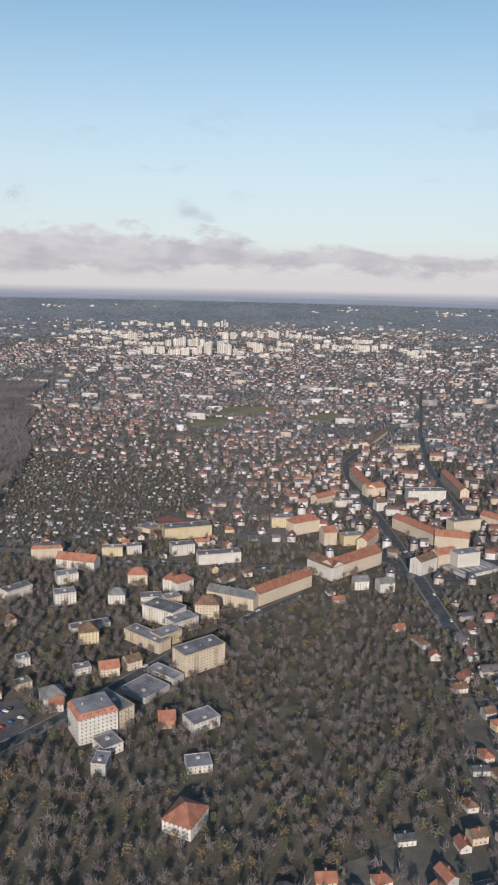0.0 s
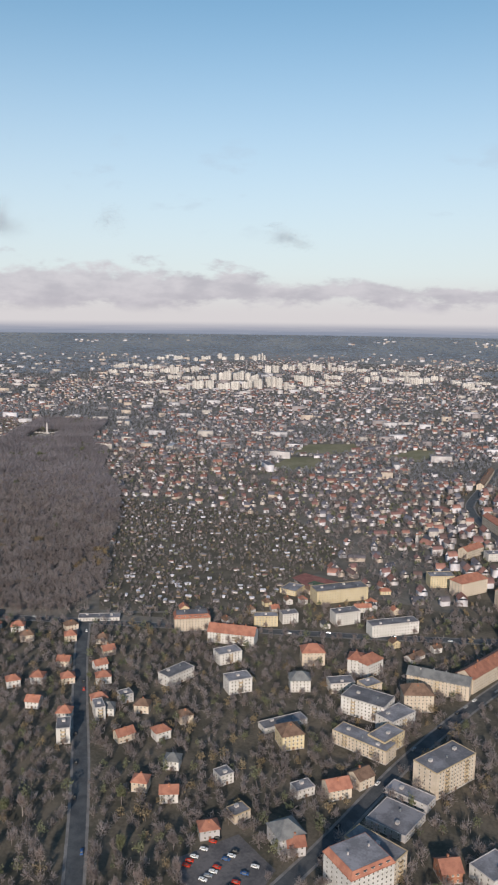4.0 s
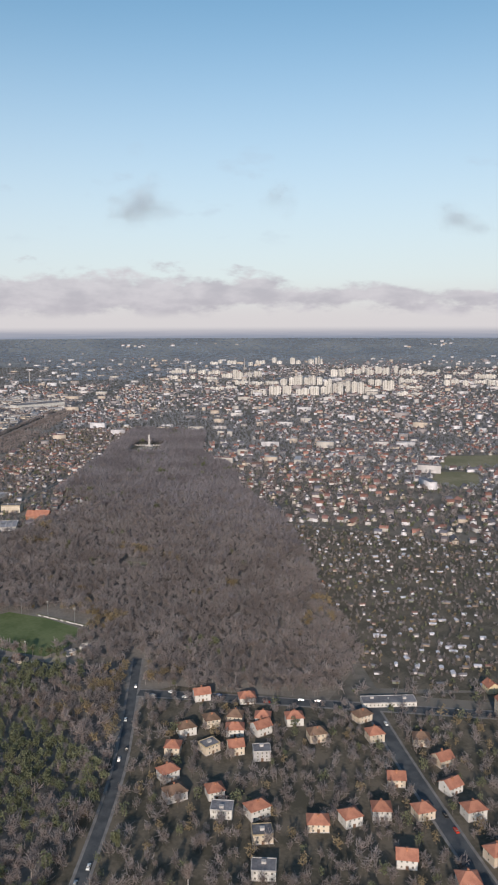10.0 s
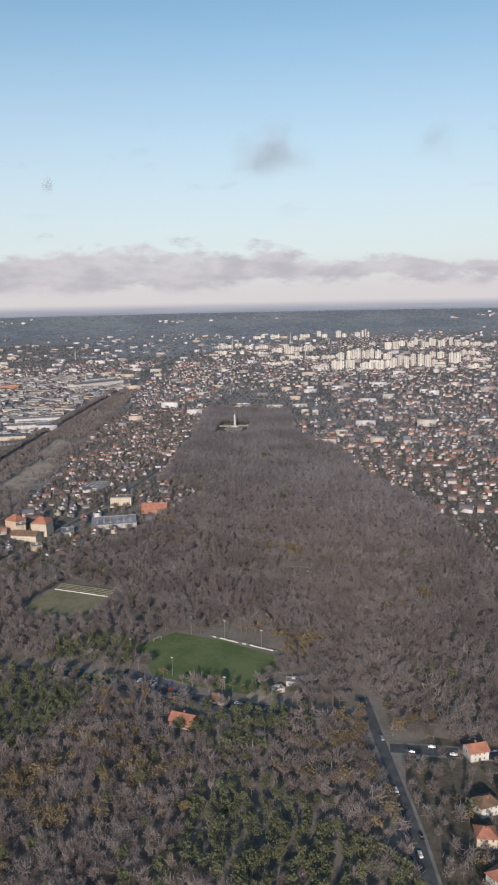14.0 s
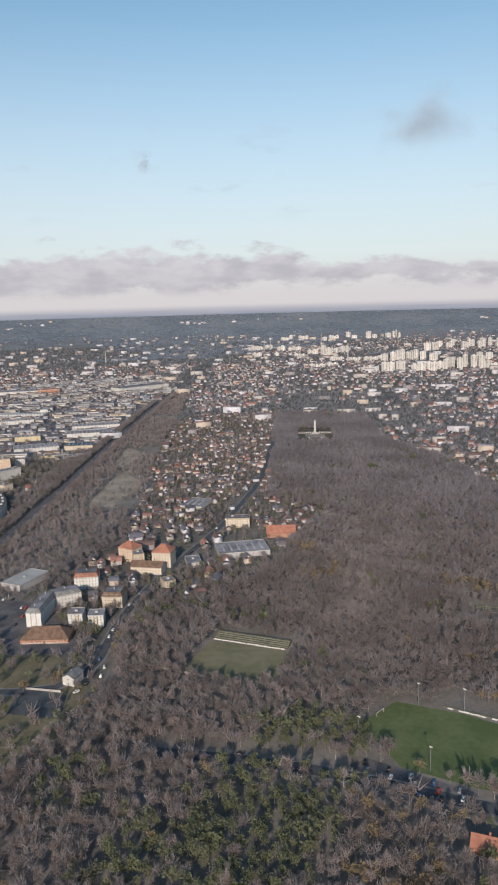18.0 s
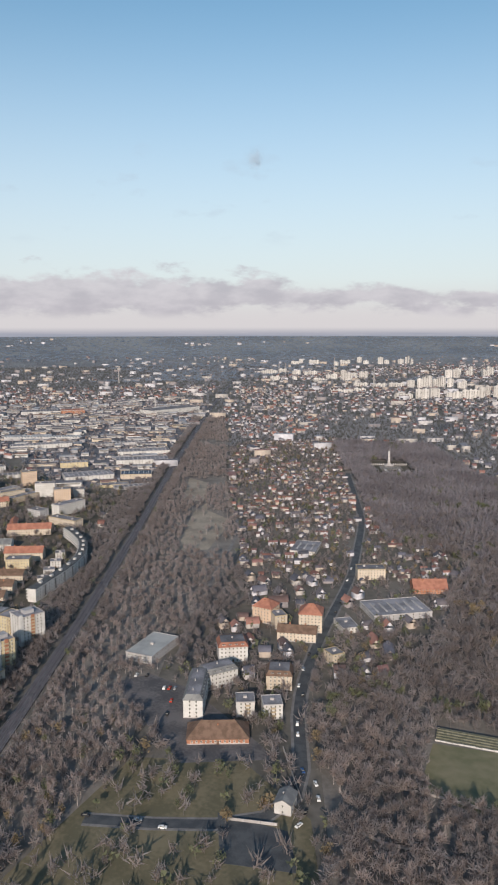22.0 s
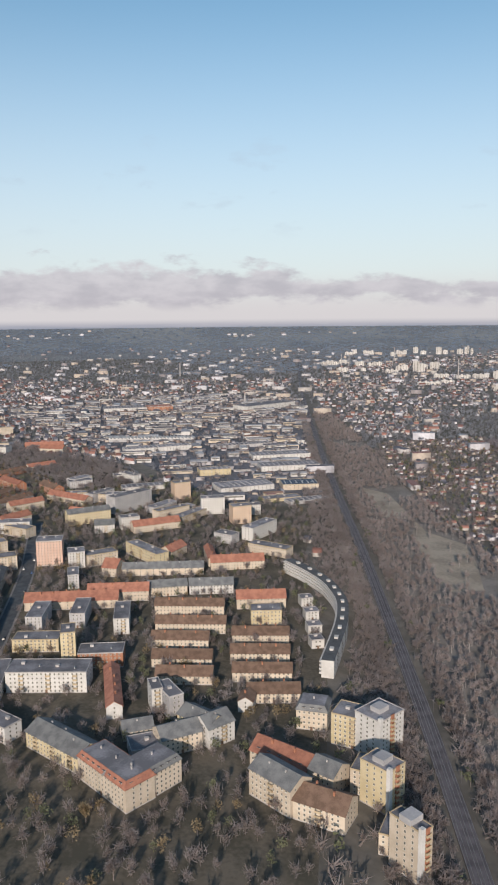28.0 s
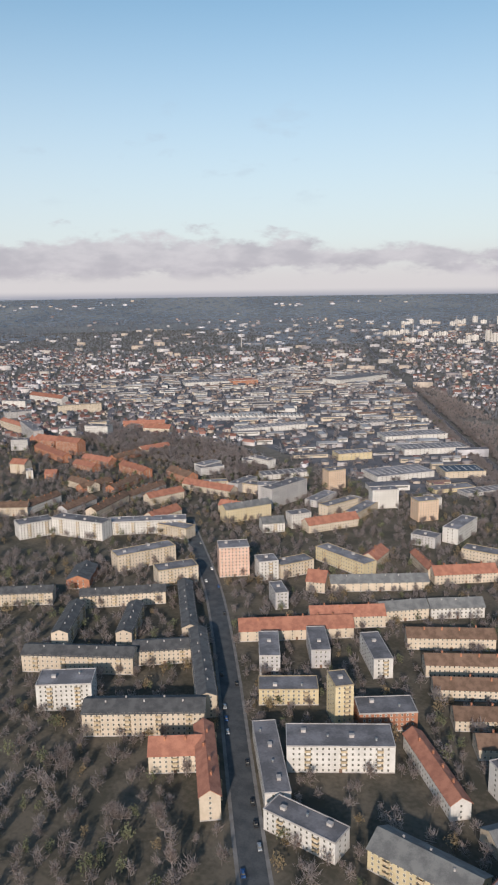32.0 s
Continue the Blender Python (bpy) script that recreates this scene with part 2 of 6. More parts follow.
M_HROOF = mat("suburb_roofs", (0.8, 0.8, 0.8), (1, 1, 1), 4, 0.85, 0.2, True, ramp=((0.310, 0.155, 0.126), (0.194, 0.130, 0.120), (0.116, 0.115, 0.138), (0.272, 0.150, 0.138), (0.165, 0.145, 0.156), (0.349, 0.180, 0.144), (0.145, 0.140, 0.168)))
M_SHED = mat("shed_sides", (0.8, 0.8, 0.8), (1, 1, 1), 2, 0.9, 0.2, True, ramp=((0.780, 0.760, 0.839), (0.700, 0.660, 0.690), (0.240, 0.190, 0.161), (0.180, 0.190, 0.161), (0.340, 0.290, 0.265), (0.280, 0.220, 0.184)))
M_SHEDROOF = mat("shed_roofs", (0.8, 0.8, 0.8), (1, 1, 1), 2, 0.8, 0.2, True, ramp=((0.300, 0.280, 0.299), (0.660, 0.650, 0.724), (0.160, 0.140, 0.138), (0.620, 0.610, 0.678), (0.250, 0.150, 0.127), (0.200, 0.180, 0.184)))
M_TOWER = mat("estate_panels", (0.47, 0.44, 0.42), (0.57, 0.535, 0.515), 20, 0.85, 0.14)
M_HALL = mat("hall_cladding", (0.85, 0.85, 0.85), (1, 1, 1), 12, 0.7, 0.15, True, ramp=((0.400, 0.380, 0.402), (0.270, 0.250, 0.265), (0.460, 0.430, 0.448), (0.240, 0.190, 0.172), (0.420, 0.360, 0.322)))
M_HALLROOF = mat("hall_roofs", (0.8, 0.8, 0.8), (1, 1, 1), 16, 0.7, 0.2, True, ramp=((0.300, 0.296, 0.330), (0.160, 0.153, 0.177), (0.360, 0.357, 0.389), (0.220, 0.204, 0.212), (0.120, 0.122, 0.147), (0.240, 0.133, 0.118)))
M_RAIL = mat("polished_rail_steel", (0.22, 0.21, 0.205), (0.30, 0.29, 0.285), 2, 0.4, metal=0.3)
M_BENCH = mat("weathered_bench_boards", (0.12, 0.12, 0.085), (0.19, 0.18, 0.135), 2, 0.9)
# Soil of the far rim, its bluish cast a painted haze.
M_HAZELAND = mat("hazed_distant_fields", (0.15, 0.162, 0.18), (0.205, 0.215, 0.225), 240, 0.95, fine=0.6)
M_BALC = mat("ochre_balcony_panels", (0.34, 0.27, 0.18), (0.44, 0.35, 0.24), 3, 0.9, 0.15)
M_YARDGRASS = mat("trodden_courtyard_grass", (0.072, 0.066, 0.052), (0.135, 0.115, 0.092), 16, 0.95, fine=0.5)
M_LEAFMOULD = mat("brown_leaf_mould", (0.148, 0.134, 0.122), (0.215, 0.194, 0.178), 20, 0.95, fine=0.5)
M_PAINT = {
    "white": mat("white_car_paint", (0.70, 0.70, 0.70), (0.76, 0.76, 0.76), 2, 0.25),
    "silver": mat("silver_car_paint", (0.40, 0.41, 0.43), (0.46, 0.47, 0.49), 2, 0.25, metal=0.5),
    "black": mat("black_car_paint", (0.02, 0.02, 0.022), (0.03, 0.03, 0.034), 2, 0.2),
    "red": mat("red_car_paint", (0.45, 0.04, 0.02), (0.50, 0.05, 0.03), 2, 0.25),
    "blue": mat("blue_car_paint", (0.04, 0.09, 0.22), (0.05, 0.11, 0.26), 2, 0.25),
}
M_TYRE = mat("rubber", (0.02, 0.02, 0.02), (0.03, 0.03, 0.03), 1, 0.9)

# ---- mesh tools ----
rng = np.random.default_rng(7)


def mesh_of(name, verts, faces, mats, slots=None):
    me = bpy.data.meshes.new(name)
    me.from_pydata(verts, [], faces)
    for m in mats:
        me.materials.append(m)
    if slots is not None:
        me.polygons.foreach_set("material_index", slots)
    me.update()
    return me


def soup(name, tris, mats, slots=None):
    """A mesh of loose triangles out of an array (n, 3, 3)."""
    n = len(tris)
    me = bpy.data.meshes.new(name)
    me.vertices.add(n * 3)
    me.vertices.foreach_set("co", np.ascontiguousarray(tris, dtype=np.float32).ravel())
    me.loops.add(n * 3)
    me.loops.foreach_set("vertex_index", np.arange(n * 3, dtype=np.int32))
    me.polygons.add(n)
    me.polygons.foreach_set("loop_start", np.arange(0, n * 3, 3, dtype=np.int32))
    for m in mats:
        me.materials.append(m)
    if slots is not None:
        me.polygons.foreach_set("material_index", np.asarray(slots, dtype=np.int32))
    me.update(calc_edges=True)
    return me


def many(name, base, faces, place, mats, slots):
    """Copies of one small shape in a single mesh: base (n, k, 3) holds each copy's own corners, faces are triangles of k."""
    n, k, _ = base.shape
    verts = base.reshape(-1, 3)
    f = (np.asarray(faces)[None] + (np.arange(n) * k)[:, None, None]).reshape(-1, 3)
    me = bpy.data.meshes.new(name)
    me.vertices.add(len(verts))
    me.vertices.foreach_set("co", np.ascontiguousarray(verts, dtype=np.float32).ravel())
    me.loops.add(len(f) * 3)
    me.loops.foreach_set("vertex_index", f.astype(np.int32).ravel())
    me.polygons.add(len(f))
    me.polygons.foreach_set("loop_start", np.arange(0, len(f) * 3, 3, dtype=np.int32))
    for m in mats:
        me.materials.append(m)
    me.polygons.foreach_set("material_index", np.tile(np.asarray(slots, dtype=np.int32), n))
    me.update(calc_edges=True)
    return new(place, me)


class Shape:
    """Boxes and panels gathered into one mesh."""

    def __init__(self):
        self.v, self.f, self.s = [], [], []

    def add(self, verts, faces, slot=0):
        o = len(self.v)
        self.v += [tuple(p) for p in verts]
        self.f += [tuple(o + i for i in q) for q in faces]
        self.s += [slot] * len(faces)
        return self

    def box(self, x0, x1, y0, y1, z0, z1, slot=0, taper=0.0):
        t = taper
        return self.add(
            [(x0, y0, z0), (x1, y0, z0), (x1, y1, z0), (x0, y1, z0), (x0 + t, y0 + t, z1), (x1 - t, y0 + t, z1), (x1 - t, y1 - t, z1), (x0 + t, y1 - t, z1)],
            [(3, 2, 1, 0), (0, 1, 5, 4), (1, 2, 6, 5), (2, 3, 7, 6), (3, 0, 4, 7), (4, 5, 6, 7)], slot)

    def mesh(self, name, *mats):
        return mesh_of(name, self.v, self.f, mats, self.s)


def part(name, me, parent, label=""):
    ob = new(name, me)
    ob.parent = parent
    if label:
        ob["label"] = label
    return ob


def root(name, x, y, turn, label, category, group="", z=None):
    ob = new(name)
    ob.matrix_basis = pose(x, y, level(x, y) if z is None else z, 0, 0, turn)
    ob.empty_display_size = 1
    return tagged(ob, label, category, group)


def level(x, y):
    """Height of the land: flat, rising gently towards the far rim."""
    r = np.hypot(np.asarray(x, dtype=float) + 600, np.asarray(y, dtype=float))
    s = np.clip((r - 3200) / 1180, 0, 1)
    z = 120 * s ** 2.0
    return float(z) if np.ndim(z) == 0 else z


def inside(poly, x, y):
    x, y = np.asarray(x, dtype=float), np.asarray(y, dtype=float)
    hit = np.zeros(x.shape, dtype=bool)
    for (xa, ya), (xb, yb) in zip(poly, poly[1:] + poly[:1]):
        with np.errstate(divide="ignore", invalid="ignore"):
            hit ^= ((ya > y) != (yb > y)) & (x < (xb - xa) * (y - ya) / (yb - ya) + xa)
    return hit


def near_line(line, x, y):
    """Distance of points from a broken line."""
    best = np.full(np.shape(x), 1e9)
    for (xa, ya), (xb, yb) in zip(line, line[1:]):
        dx, dy = xb - xa, yb - ya
        t = np.clip(((x - xa) * dx + (y - ya) * dy) / (dx * dx + dy * dy), 0, 1)
        best = np.minimum(best, np.hypot(x - xa - t * dx, y - ya - t * dy))
    return best


def seen_land(x, y, margin=60):
    """The wedge of land that lies on the window side of the flight."""
    right = x * 0.965 + y * 0.262 < margin + 40
    left = (x + 1201) * 0.52 + y * 0.854 > -margin - 40
    return right & left & (y > 85)


def smooth(x, y, size, seed=0):
    """Soft value noise on the plan, 0 to 1."""
    u, v = np.asarray(x) / size + seed * 17.3, np.asarray(y) / size + seed * 9.1
    i, j = np.floor(u), np.floor(v)
    a, b = u - i, v - j
    a, b = a * a * (3 - 2 * a), b * b * (3 - 2 * b)

    def h(p, q):
        w = np.sin(p * 127.1 + q * 311.7 + seed * 74.7) * 43758.5453
        return w - np.floor(w)

    return (h(i, j) * (1 - a) + h(i + 1, j) * a) * (1 - b) + (h(i, j + 1) * (1 - a) + h(i + 1, j + 1) * a) * b

# ---- the plan: outlines of woods, fields, lines of road and rail ----
RAIL = [(-1047, 111), (-1123, 217), (-1194, 313), (-1331, 492), (-1459, 654), (-1597, 832), (-1833, 1141), (-2086, 1477), (-2265, 1721), (-2924, 2637)]
FOREST = [(-1462, 1037), (-1325, 1095), (-1175, 917), (-1048, 842), (-955, 741), (-842, 668), (-737, 569), (-660, 478), (-586, 408), (-574, 347), (-623, 322),
          (-656, 288), (-631, 243), (-606, 209), (-547, 110), (-913, 109), (-947, 223), (-1002, 297), (-1012, 334), (-993, 358), (-995, 407), (-1025, 500), (-1038, 576), (-1117, 582), (-1175, 653), (-1299, 815)]
STRIP = [(-1052, 156), (-1113, 220), (-1184, 318), (-1321, 496), (-1448, 656), (-1587, 836), (-1823, 1145), (-1796, 1159), (-1622, 969), (-1466, 776), (-1321, 612), (-1221, 511), (-1168, 427), (-1131, 335), (-1069, 246), (-1013, 156)]
BANK = [(-1057, 95), (-1132, 215), (-1206, 310), (-1340, 485), (-1468, 648), (-1491, 637), (-1362, 474), (-1226, 302), (-1154, 207), (-1085, 94)]
GROVE = [(-2027, 617), (-1852, 628), (-1730, 603), (-1629, 527), (-1671, 505), (-1792, 510), (-1936, 534)]
PITCH = [(-833, 288), (-829, 316), (-798, 325), (-752, 329), (-743, 286), (-770, 276), (-801, 270)]
PITCH_B = [(-937, 276), (-948, 312), (-905, 329), (-894, 322), (-890, 287), (-913, 275)]
SAND = [(-1344, 602), (-1322, 578), (-1281, 564), (-1255, 524), (-1229, 474), (-1248, 457), (-1291, 512), (-1327, 562)]
SAND_B = [(-1451, 690), (-1415, 681), (-1347, 606), (-1375, 598)]
ALLOT = [(-819, 636), (-733, 662), (-597, 692), (-489, 626), (-471, 517), (-472, 437), (-560, 376), (-620, 434), (-669, 493), (-735, 564)]
FIELD = [(-784, 917), (-807, 1001), (-771, 1028), (-751, 1010), (-726, 946), (-751, 918)]
FIELD_C = [(-821, 1026), (-851, 1127), (-791, 1184), (-762, 1152), (-753, 1096), (-781, 1048)]
FIELD_B = [(-691, 1091), (-680, 1204), (-641, 1205), (-628, 1099)]
INDUSTRY = [(-2401, 825), (-2280, 1335), (-1997, 1348), (-1643, 866), (-1466, 638), (-1514, 553), (-1734, 639), (-1902, 688), (-2205, 787)]
OLDTOWN = [(-338, 536), (-492, 784), (-527, 981), (-324, 956), (-126, 671), (-112, 527)]
FLATS = [(-1104, 84), (-1230, 291), (-1369, 469), (-1440, 588), (-1536, 552), (-1805, 618), (-1995, 495), (-1675, 61)]
RAILHOMES = [(-1576, 936), (-1477, 1082), (-1306, 826), (-1183, 662), (-1044, 577), (-1035, 508), (-1083, 477), (-1169, 435), (-1229, 520), (-1327, 618), (-1467, 786)]
THICKET = [(-1091, 295), (-1160, 352), (-1204, 449), (-1166, 446), (-1124, 399), (-1108, 345), (-1079, 315)]
VILLAS = [(-618, 220), (-659, 292), (-654, 307), (-553, 350), (-463, 421), (-236, 452), (-128, 391), (-91, 295), (-163, 153), (-559, 120)]
MIDTOWN = [(-463, 421), (-551, 374), (-472, 440), (-471, 517), (-338, 536), (-112, 527), (-102, 409), (-128, 391), (-236, 452)]
LOT = [(-1108, 261), (-1099, 281), (-1071, 282), (-1028, 269), (-996, 257), (-1027, 229)]
GREEN = [(-1047, 219), (-1007, 247), (-961, 232), (-934, 199), (-936, 138), (-1026, 137)]
LOT_C = [(-819, 258), (-815, 267), (-769, 273), (-763, 267), (-779, 254), (-802, 249)]
LOT_B = [(-334, 210), (-322, 239), (-297, 231), (-292, 200), (-309, 194)]
ROAD_PARK = [(-550, 139), (-614, 229), (-665, 284), (-697, 319)]
ROAD_VILLA = [(-333, 156), (-409, 228), (-451, 263), (-505, 310), (-551, 354)]
ROAD_CROSS = [(-664, 288), (-553, 354), (-486, 393), (-361, 466), (-265, 528)]
ROAD_HIGH = [(-162, 467), (-272, 613), (-333, 688), (-414, 788), (-462, 861), (-504, 1080), (-559, 1428)]
ROAD_SIDE = [(-156, 599), (-281, 772), (-363, 905), (-466, 1115), (-686, 1632)]
ROAD_MILL = [(-1030, 178), (-985, 205), (-958, 222), (-957, 238), (-981, 258), (-1003, 277), (-1040, 346), (-1070, 420), (-1097, 489), (-1175, 639), (-1312, 836)]
ROAD_FLATS = [(-1310, 130), (-1356, 173), (-1381, 198), (-1427, 243), (-1497, 308), (-1528, 332), (-1553, 351), (-1605, 392)]
ROAD_TOWN = [(-296, 155), (-289, 225), (-288, 250), (-289, 288), (-290, 327), (-287, 363), (-284, 404), (-275, 463)]
ROAD_PITCH = [(-892, 214), (-835, 247), (-805, 257), (-768, 263), (-742, 272), (-694, 298)]
ROADS = [(ROAD_PARK, 5), (ROAD_VILLA, 7), (ROAD_CROSS, 7), (ROAD_HIGH, 9), (ROAD_SIDE, 7), (ROAD_MILL, 5.5), (ROAD_FLATS, 8.5), (ROAD_TOWN, 6), (ROAD_PITCH, 7)]


# ---- land, fields, roads, railway ----
def land():
    rr = np.concatenate([np.linspace(0, 3100, 16)[1:], np.linspace(3200, 4380, 24)])
    n = 144
    verts, faces = [(-600.0, 0.0, 0.0)], []
    for r in rr:
        for k in range(n):
            a = 2 * math.pi * k / n
            x, y = -600 + r * math.cos(a), r * math.sin(a)
            verts.append((x, y, level(x, y)))
    for k in range(n):
        faces.append((0, 1 + k, 1 + (k + 1) % n))
    for i in range(len(rr) - 1):
        for k in range(n):
            a, b = 1 + i * n + k, 1 + i * n + (k + 1) % n
            faces.append((a, a + n, b + n, b))
    # outer rings take the soil colour that has haze mixed in
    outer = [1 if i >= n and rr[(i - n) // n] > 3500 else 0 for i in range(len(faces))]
    me = mesh_of("ground", verts, faces, [M_GROUND, M_HAZELAND], outer)
    for p in me.polygons:
        p.use_smooth = True
    tagged(new("ground", me), "flat brown winter land under a large suburb", "ground", kind="structure")


land()


def patch(name, poly, material, label, category, z=0.06):
    """A thin slab of another surface, laid on the land."""
    n = len(poly)
    verts = [(x, y, z) for x, y in poly] + [(x, y, -0.3) for x, y in poly]
    faces = [tuple(range(n))] + [(i, i + n, (i + 1) % n + n, (i + 1) % n) for i in range(n)]
    bm = bmesh.new()
    vs = [bm.verts.new(v) for v in verts]
    for f in faces:
        bm.faces.new([vs[i] for i in f])
    bmesh.ops.triangulate(bm, faces=bm.faces[:1])
    bmesh.ops.recalc_face_normals(bm, faces=bm.faces[:])
    me = bpy.data.meshes.new(name)
    bm.to_mesh(me)
    bm.free()
    me.materials.append(material)
    return tagged(new(name, me), label, category, kind="structure")


def ribbon(name, line, width, material, label, category, z=0.08, shift=0.0):
    """A strip of even width along a broken line, a low slab."""
    pts = [Vector(p) for p in line]
    verts, faces = [], []
    for i, p in enumerate(pts):
        d = (pts[min(i + 1, len(pts) - 1)] - pts[max(i - 1, 0)]).normalized()
        side = Vector((-d.y, d.x))
        for s, h in ((-0.5, -0.3), (-0.5, z), (0.5, z), (0.5, -0.3)):
            q = p + side * (s * width + shift)
            verts.append((q.x, q.y, level(q.x, q.y) + h))
    for i in range(len(pts) - 1):
        a = i * 4
        for k in range(3):
            faces.append((a + k, a + 4 + k, a + 5 + k, a + 1 + k))
    me = mesh_of(name, verts, faces, [material])
    return tagged(new(name, me), label, category, kind="structure")


def fine(line, step=18.0):
    """The broken line rounded: cut into short pieces and averaged."""
    out = []
    for (xa, ya), (xb, yb) in zip(line, line[1:]):
        n = max(1, int(math.hypot(xb - xa, yb - ya) / step))
        out += [(xa + (xb - xa) * k / n, ya + (yb - ya) * k / n) for k in range(n)]
    out.append(line[-1])
    for _ in range(4):
        out = [out[0]] + [((a[0] + 2 * b[0] + c[0]) / 4, (a[1] + 2 * b[1] + c[1]) / 4) for a, b, c in zip(out, out[1:], out[2:])] + [out[-1]]
    return out


patch("turf", PITCH, M_GRASS, "worn green football turf among bare trees", "sports field", 0.10)
patch("turf", PITCH_B, M_MEADOW, "yellowed second playing field beside the woods", "sports field", 0.10)
patch("rough_grass", GREEN, mat("brown_rough_grass", (0.120, 0.108, 0.07), (0.185, 0.158, 0.105), 16, 0.95, fine=0.5), "rough brown-green open ground with paths", "grass")
patch("basin", [(-992, 213), (-964, 221), (-948, 205), (-973, 192)], M_ASPH, "dark blue-grey paved basin in the grass", "paving", 0.12)
patch("courtyards", FLATS, M_YARDGRASS, "trodden grass and soil between apartment blocks", "ground", 0.036)
patch("gardens", ALLOT, M_YARDGRASS, "brown winter beds of allotment gardens", "ground", 0.044)
patch("gardens", MIDTOWN, M_YARDGRASS, "brown gardens between villas and the old town", "ground", 0.032)
patch("gardens", OLDTOWN, M_YARDGRASS, "brown yards of the old town", "ground", 0.028)
patch("gardens", VILLAS, M_YARDGRASS, "dark winter gardens between villas", "ground", 0.052)
patch("woodland_floor", FOREST, M_LEAFMOULD, "brown leaf litter under bare woods", "ground", 0.04)
patch("woodland_floor", STRIP, M_LEAFMOULD, "brown leaf litter beside the railway", "ground", 0.048)
patch("sports_court", [(-486, 527), (-484, 544), (-441, 541), (-443, 528), (-461, 515)], mat("red_tartan", (0.20, 0.085, 0.075), (0.26, 0.115, 0.10), 6, 0.9, fine=0.4), "dull red all-weather sports court behind a school", "sports court", 0.075)
patch("sports_court", [(-468, 523), (-467, 532), (-447, 531), (-449, 526), (-459, 518)], mat("green_tartan", (0.06, 0.095, 0.06), (0.09, 0.125, 0.085), 6, 0.9, fine=0.4), "dark green playing area within the red court", "sports court", 0.115)
patch("turning_circle", [(-1222 + 5.5 * math.cos(a * 0.5236), 309 + 5.5 * math.sin(a * 0.5236)) for a in range(12)], M_SAND, "round bare patch of earth beside the curved block", "clearing", 0.09)
patch("meadow", FIELD, M_MEADOW, "open yellow-green meadow between houses", "field")
patch("meadow", FIELD_C, M_MEADOW, "long yellow-green meadow behind a line of bare trees", "field")
patch("meadow", FIELD_B, M_MEADOW, "smaller yellow-green meadow between houses", "field")
patch("sand", SAND, M_SAND, "pale sandy clearing beside the railway", "clearing")
patch("sand", SAND_B, M_SAND, "narrow sandy clearing beside the railway", "clearing")
M_YARD = mat("worn_tarmac", (0.083, 0.080, 0.086), (0.147, 0.135, 0.138), 14, 0.9, fine=0.5)
patch("parking_area", LOT, M_YARD, "dark asphalt parking area with parked cars", "parking", 0.064)
patch("parking_area", LOT_C, M_YARD, "dark asphalt parking area beside the football field", "parking", 0.104)
patch("parking_area", LOT_B, M_YARD, "dark asphalt car park between villas and flats", "parking", 0.064)
patch("parking_area", [(-303, 549), (-235, 666), (-176, 618), (-196, 529)], M_ASPH, "dark asphalt parking area by the high street", "parking", 0.05)
patch("yard", INDUSTRY, mat("yard_paving", (0.085, 0.085, 0.096), (0.162, 0.160, 0.180), 40, 0.9, fine=0.5), "grey paved works yards between halls", "yard", 0.05)
for i, (road, wide) in enumerate(ROADS):
    ribbon("road", fine(road), wide, M_ASPH, "blue-grey asphalt road lined with parked cars", "road", 0.115 + 0.006 * i)
    ribbon("pavement", fine(road), wide + 2.6, M_PATH, "pale paved footway along the road", "pavement", 0.072 + 0.0045 * i)
line = fine(RAIL)
ribbon("railway_bed", line, 7.4, M_BALLAST, "dark ballast bed of a straight railway", "railway", 0.5)
for k in (-3.4, -2.3, -0.55, 0.55, 2.3, 3.4):
    ribbon("rail", line, 0.16, M_RAIL, "worn steel rail on the ballast", "rail", 0.66, k)
ribbon("footpath", fine([(-1102, 305), (-1183, 430), (-1234, 519), (-1270, 564), (-1344, 643), (-1456, 777), (-1576, 905)]), 3.2, M_PATH, "pale path along the edge of the railway woods", "path", 0.168)
ribbon("service_road", fine([(-1094, 306), (-1173, 430), (-1218, 510), (-1256, 559), (-1308, 603), (-1380, 693)]), 4.0, M_ASPH, "narrow blue-grey lane beside gardens", "road", 0.174)

# ---- buildings ----
TAKEN = []  # plan of what stands: x, y, radius
STOREY, WIN_W, WIN_H = 2.05, 0.9, 1.12


def window_shape(s, x, z, y, w=WIN_W, h=WIN_H, along=True, out=-1.0):
    """A framed pane on a wall: the frame stands proud, the glass lies back in it."""
    def p(a, b, c):
        return (x + a, y + out * c, z + b) if along else (y + out * c, x + a, z + b)
    a, b, e = w / 2, h / 2, 0.1
    v = [p(-a, -b, 0.07), p(a, -b, 0.07), p(a, b, 0.07), p(-a, b, 0.07), p(-a + e, -b + e, 0.07), p(a - e, -b + e, 0.07), p(a - e, b - e, 0.07), p(-a + e, b - e, 0.07),
         p(-a + e, -b + e, 0.02), p(a - e, -b + e, 0.02), p(a - e, b - e, 0.02), p(-a + e, b - e, 0.02)]
    s.add(v[:8], [(0, 1, 5, 4), (1, 2, 6, 5), (2, 3, 7, 6), (3, 0, 4, 7)], 0)
    s.add(v[8:], [(0, 1, 2, 3)], 1)


def one_window():
    s = Shape()
    window_shape(s, 0, 0, 0)
    s.add([(-0.55, -0.16, -0.68), (0.55, -0.16, -0.68), (0.55, 0.0, -0.60), (-0.55, 0.0, -0.60)], [(0, 1, 2, 3)], 0)
    return s.mesh("window", M_FRAME, M_GLASS)


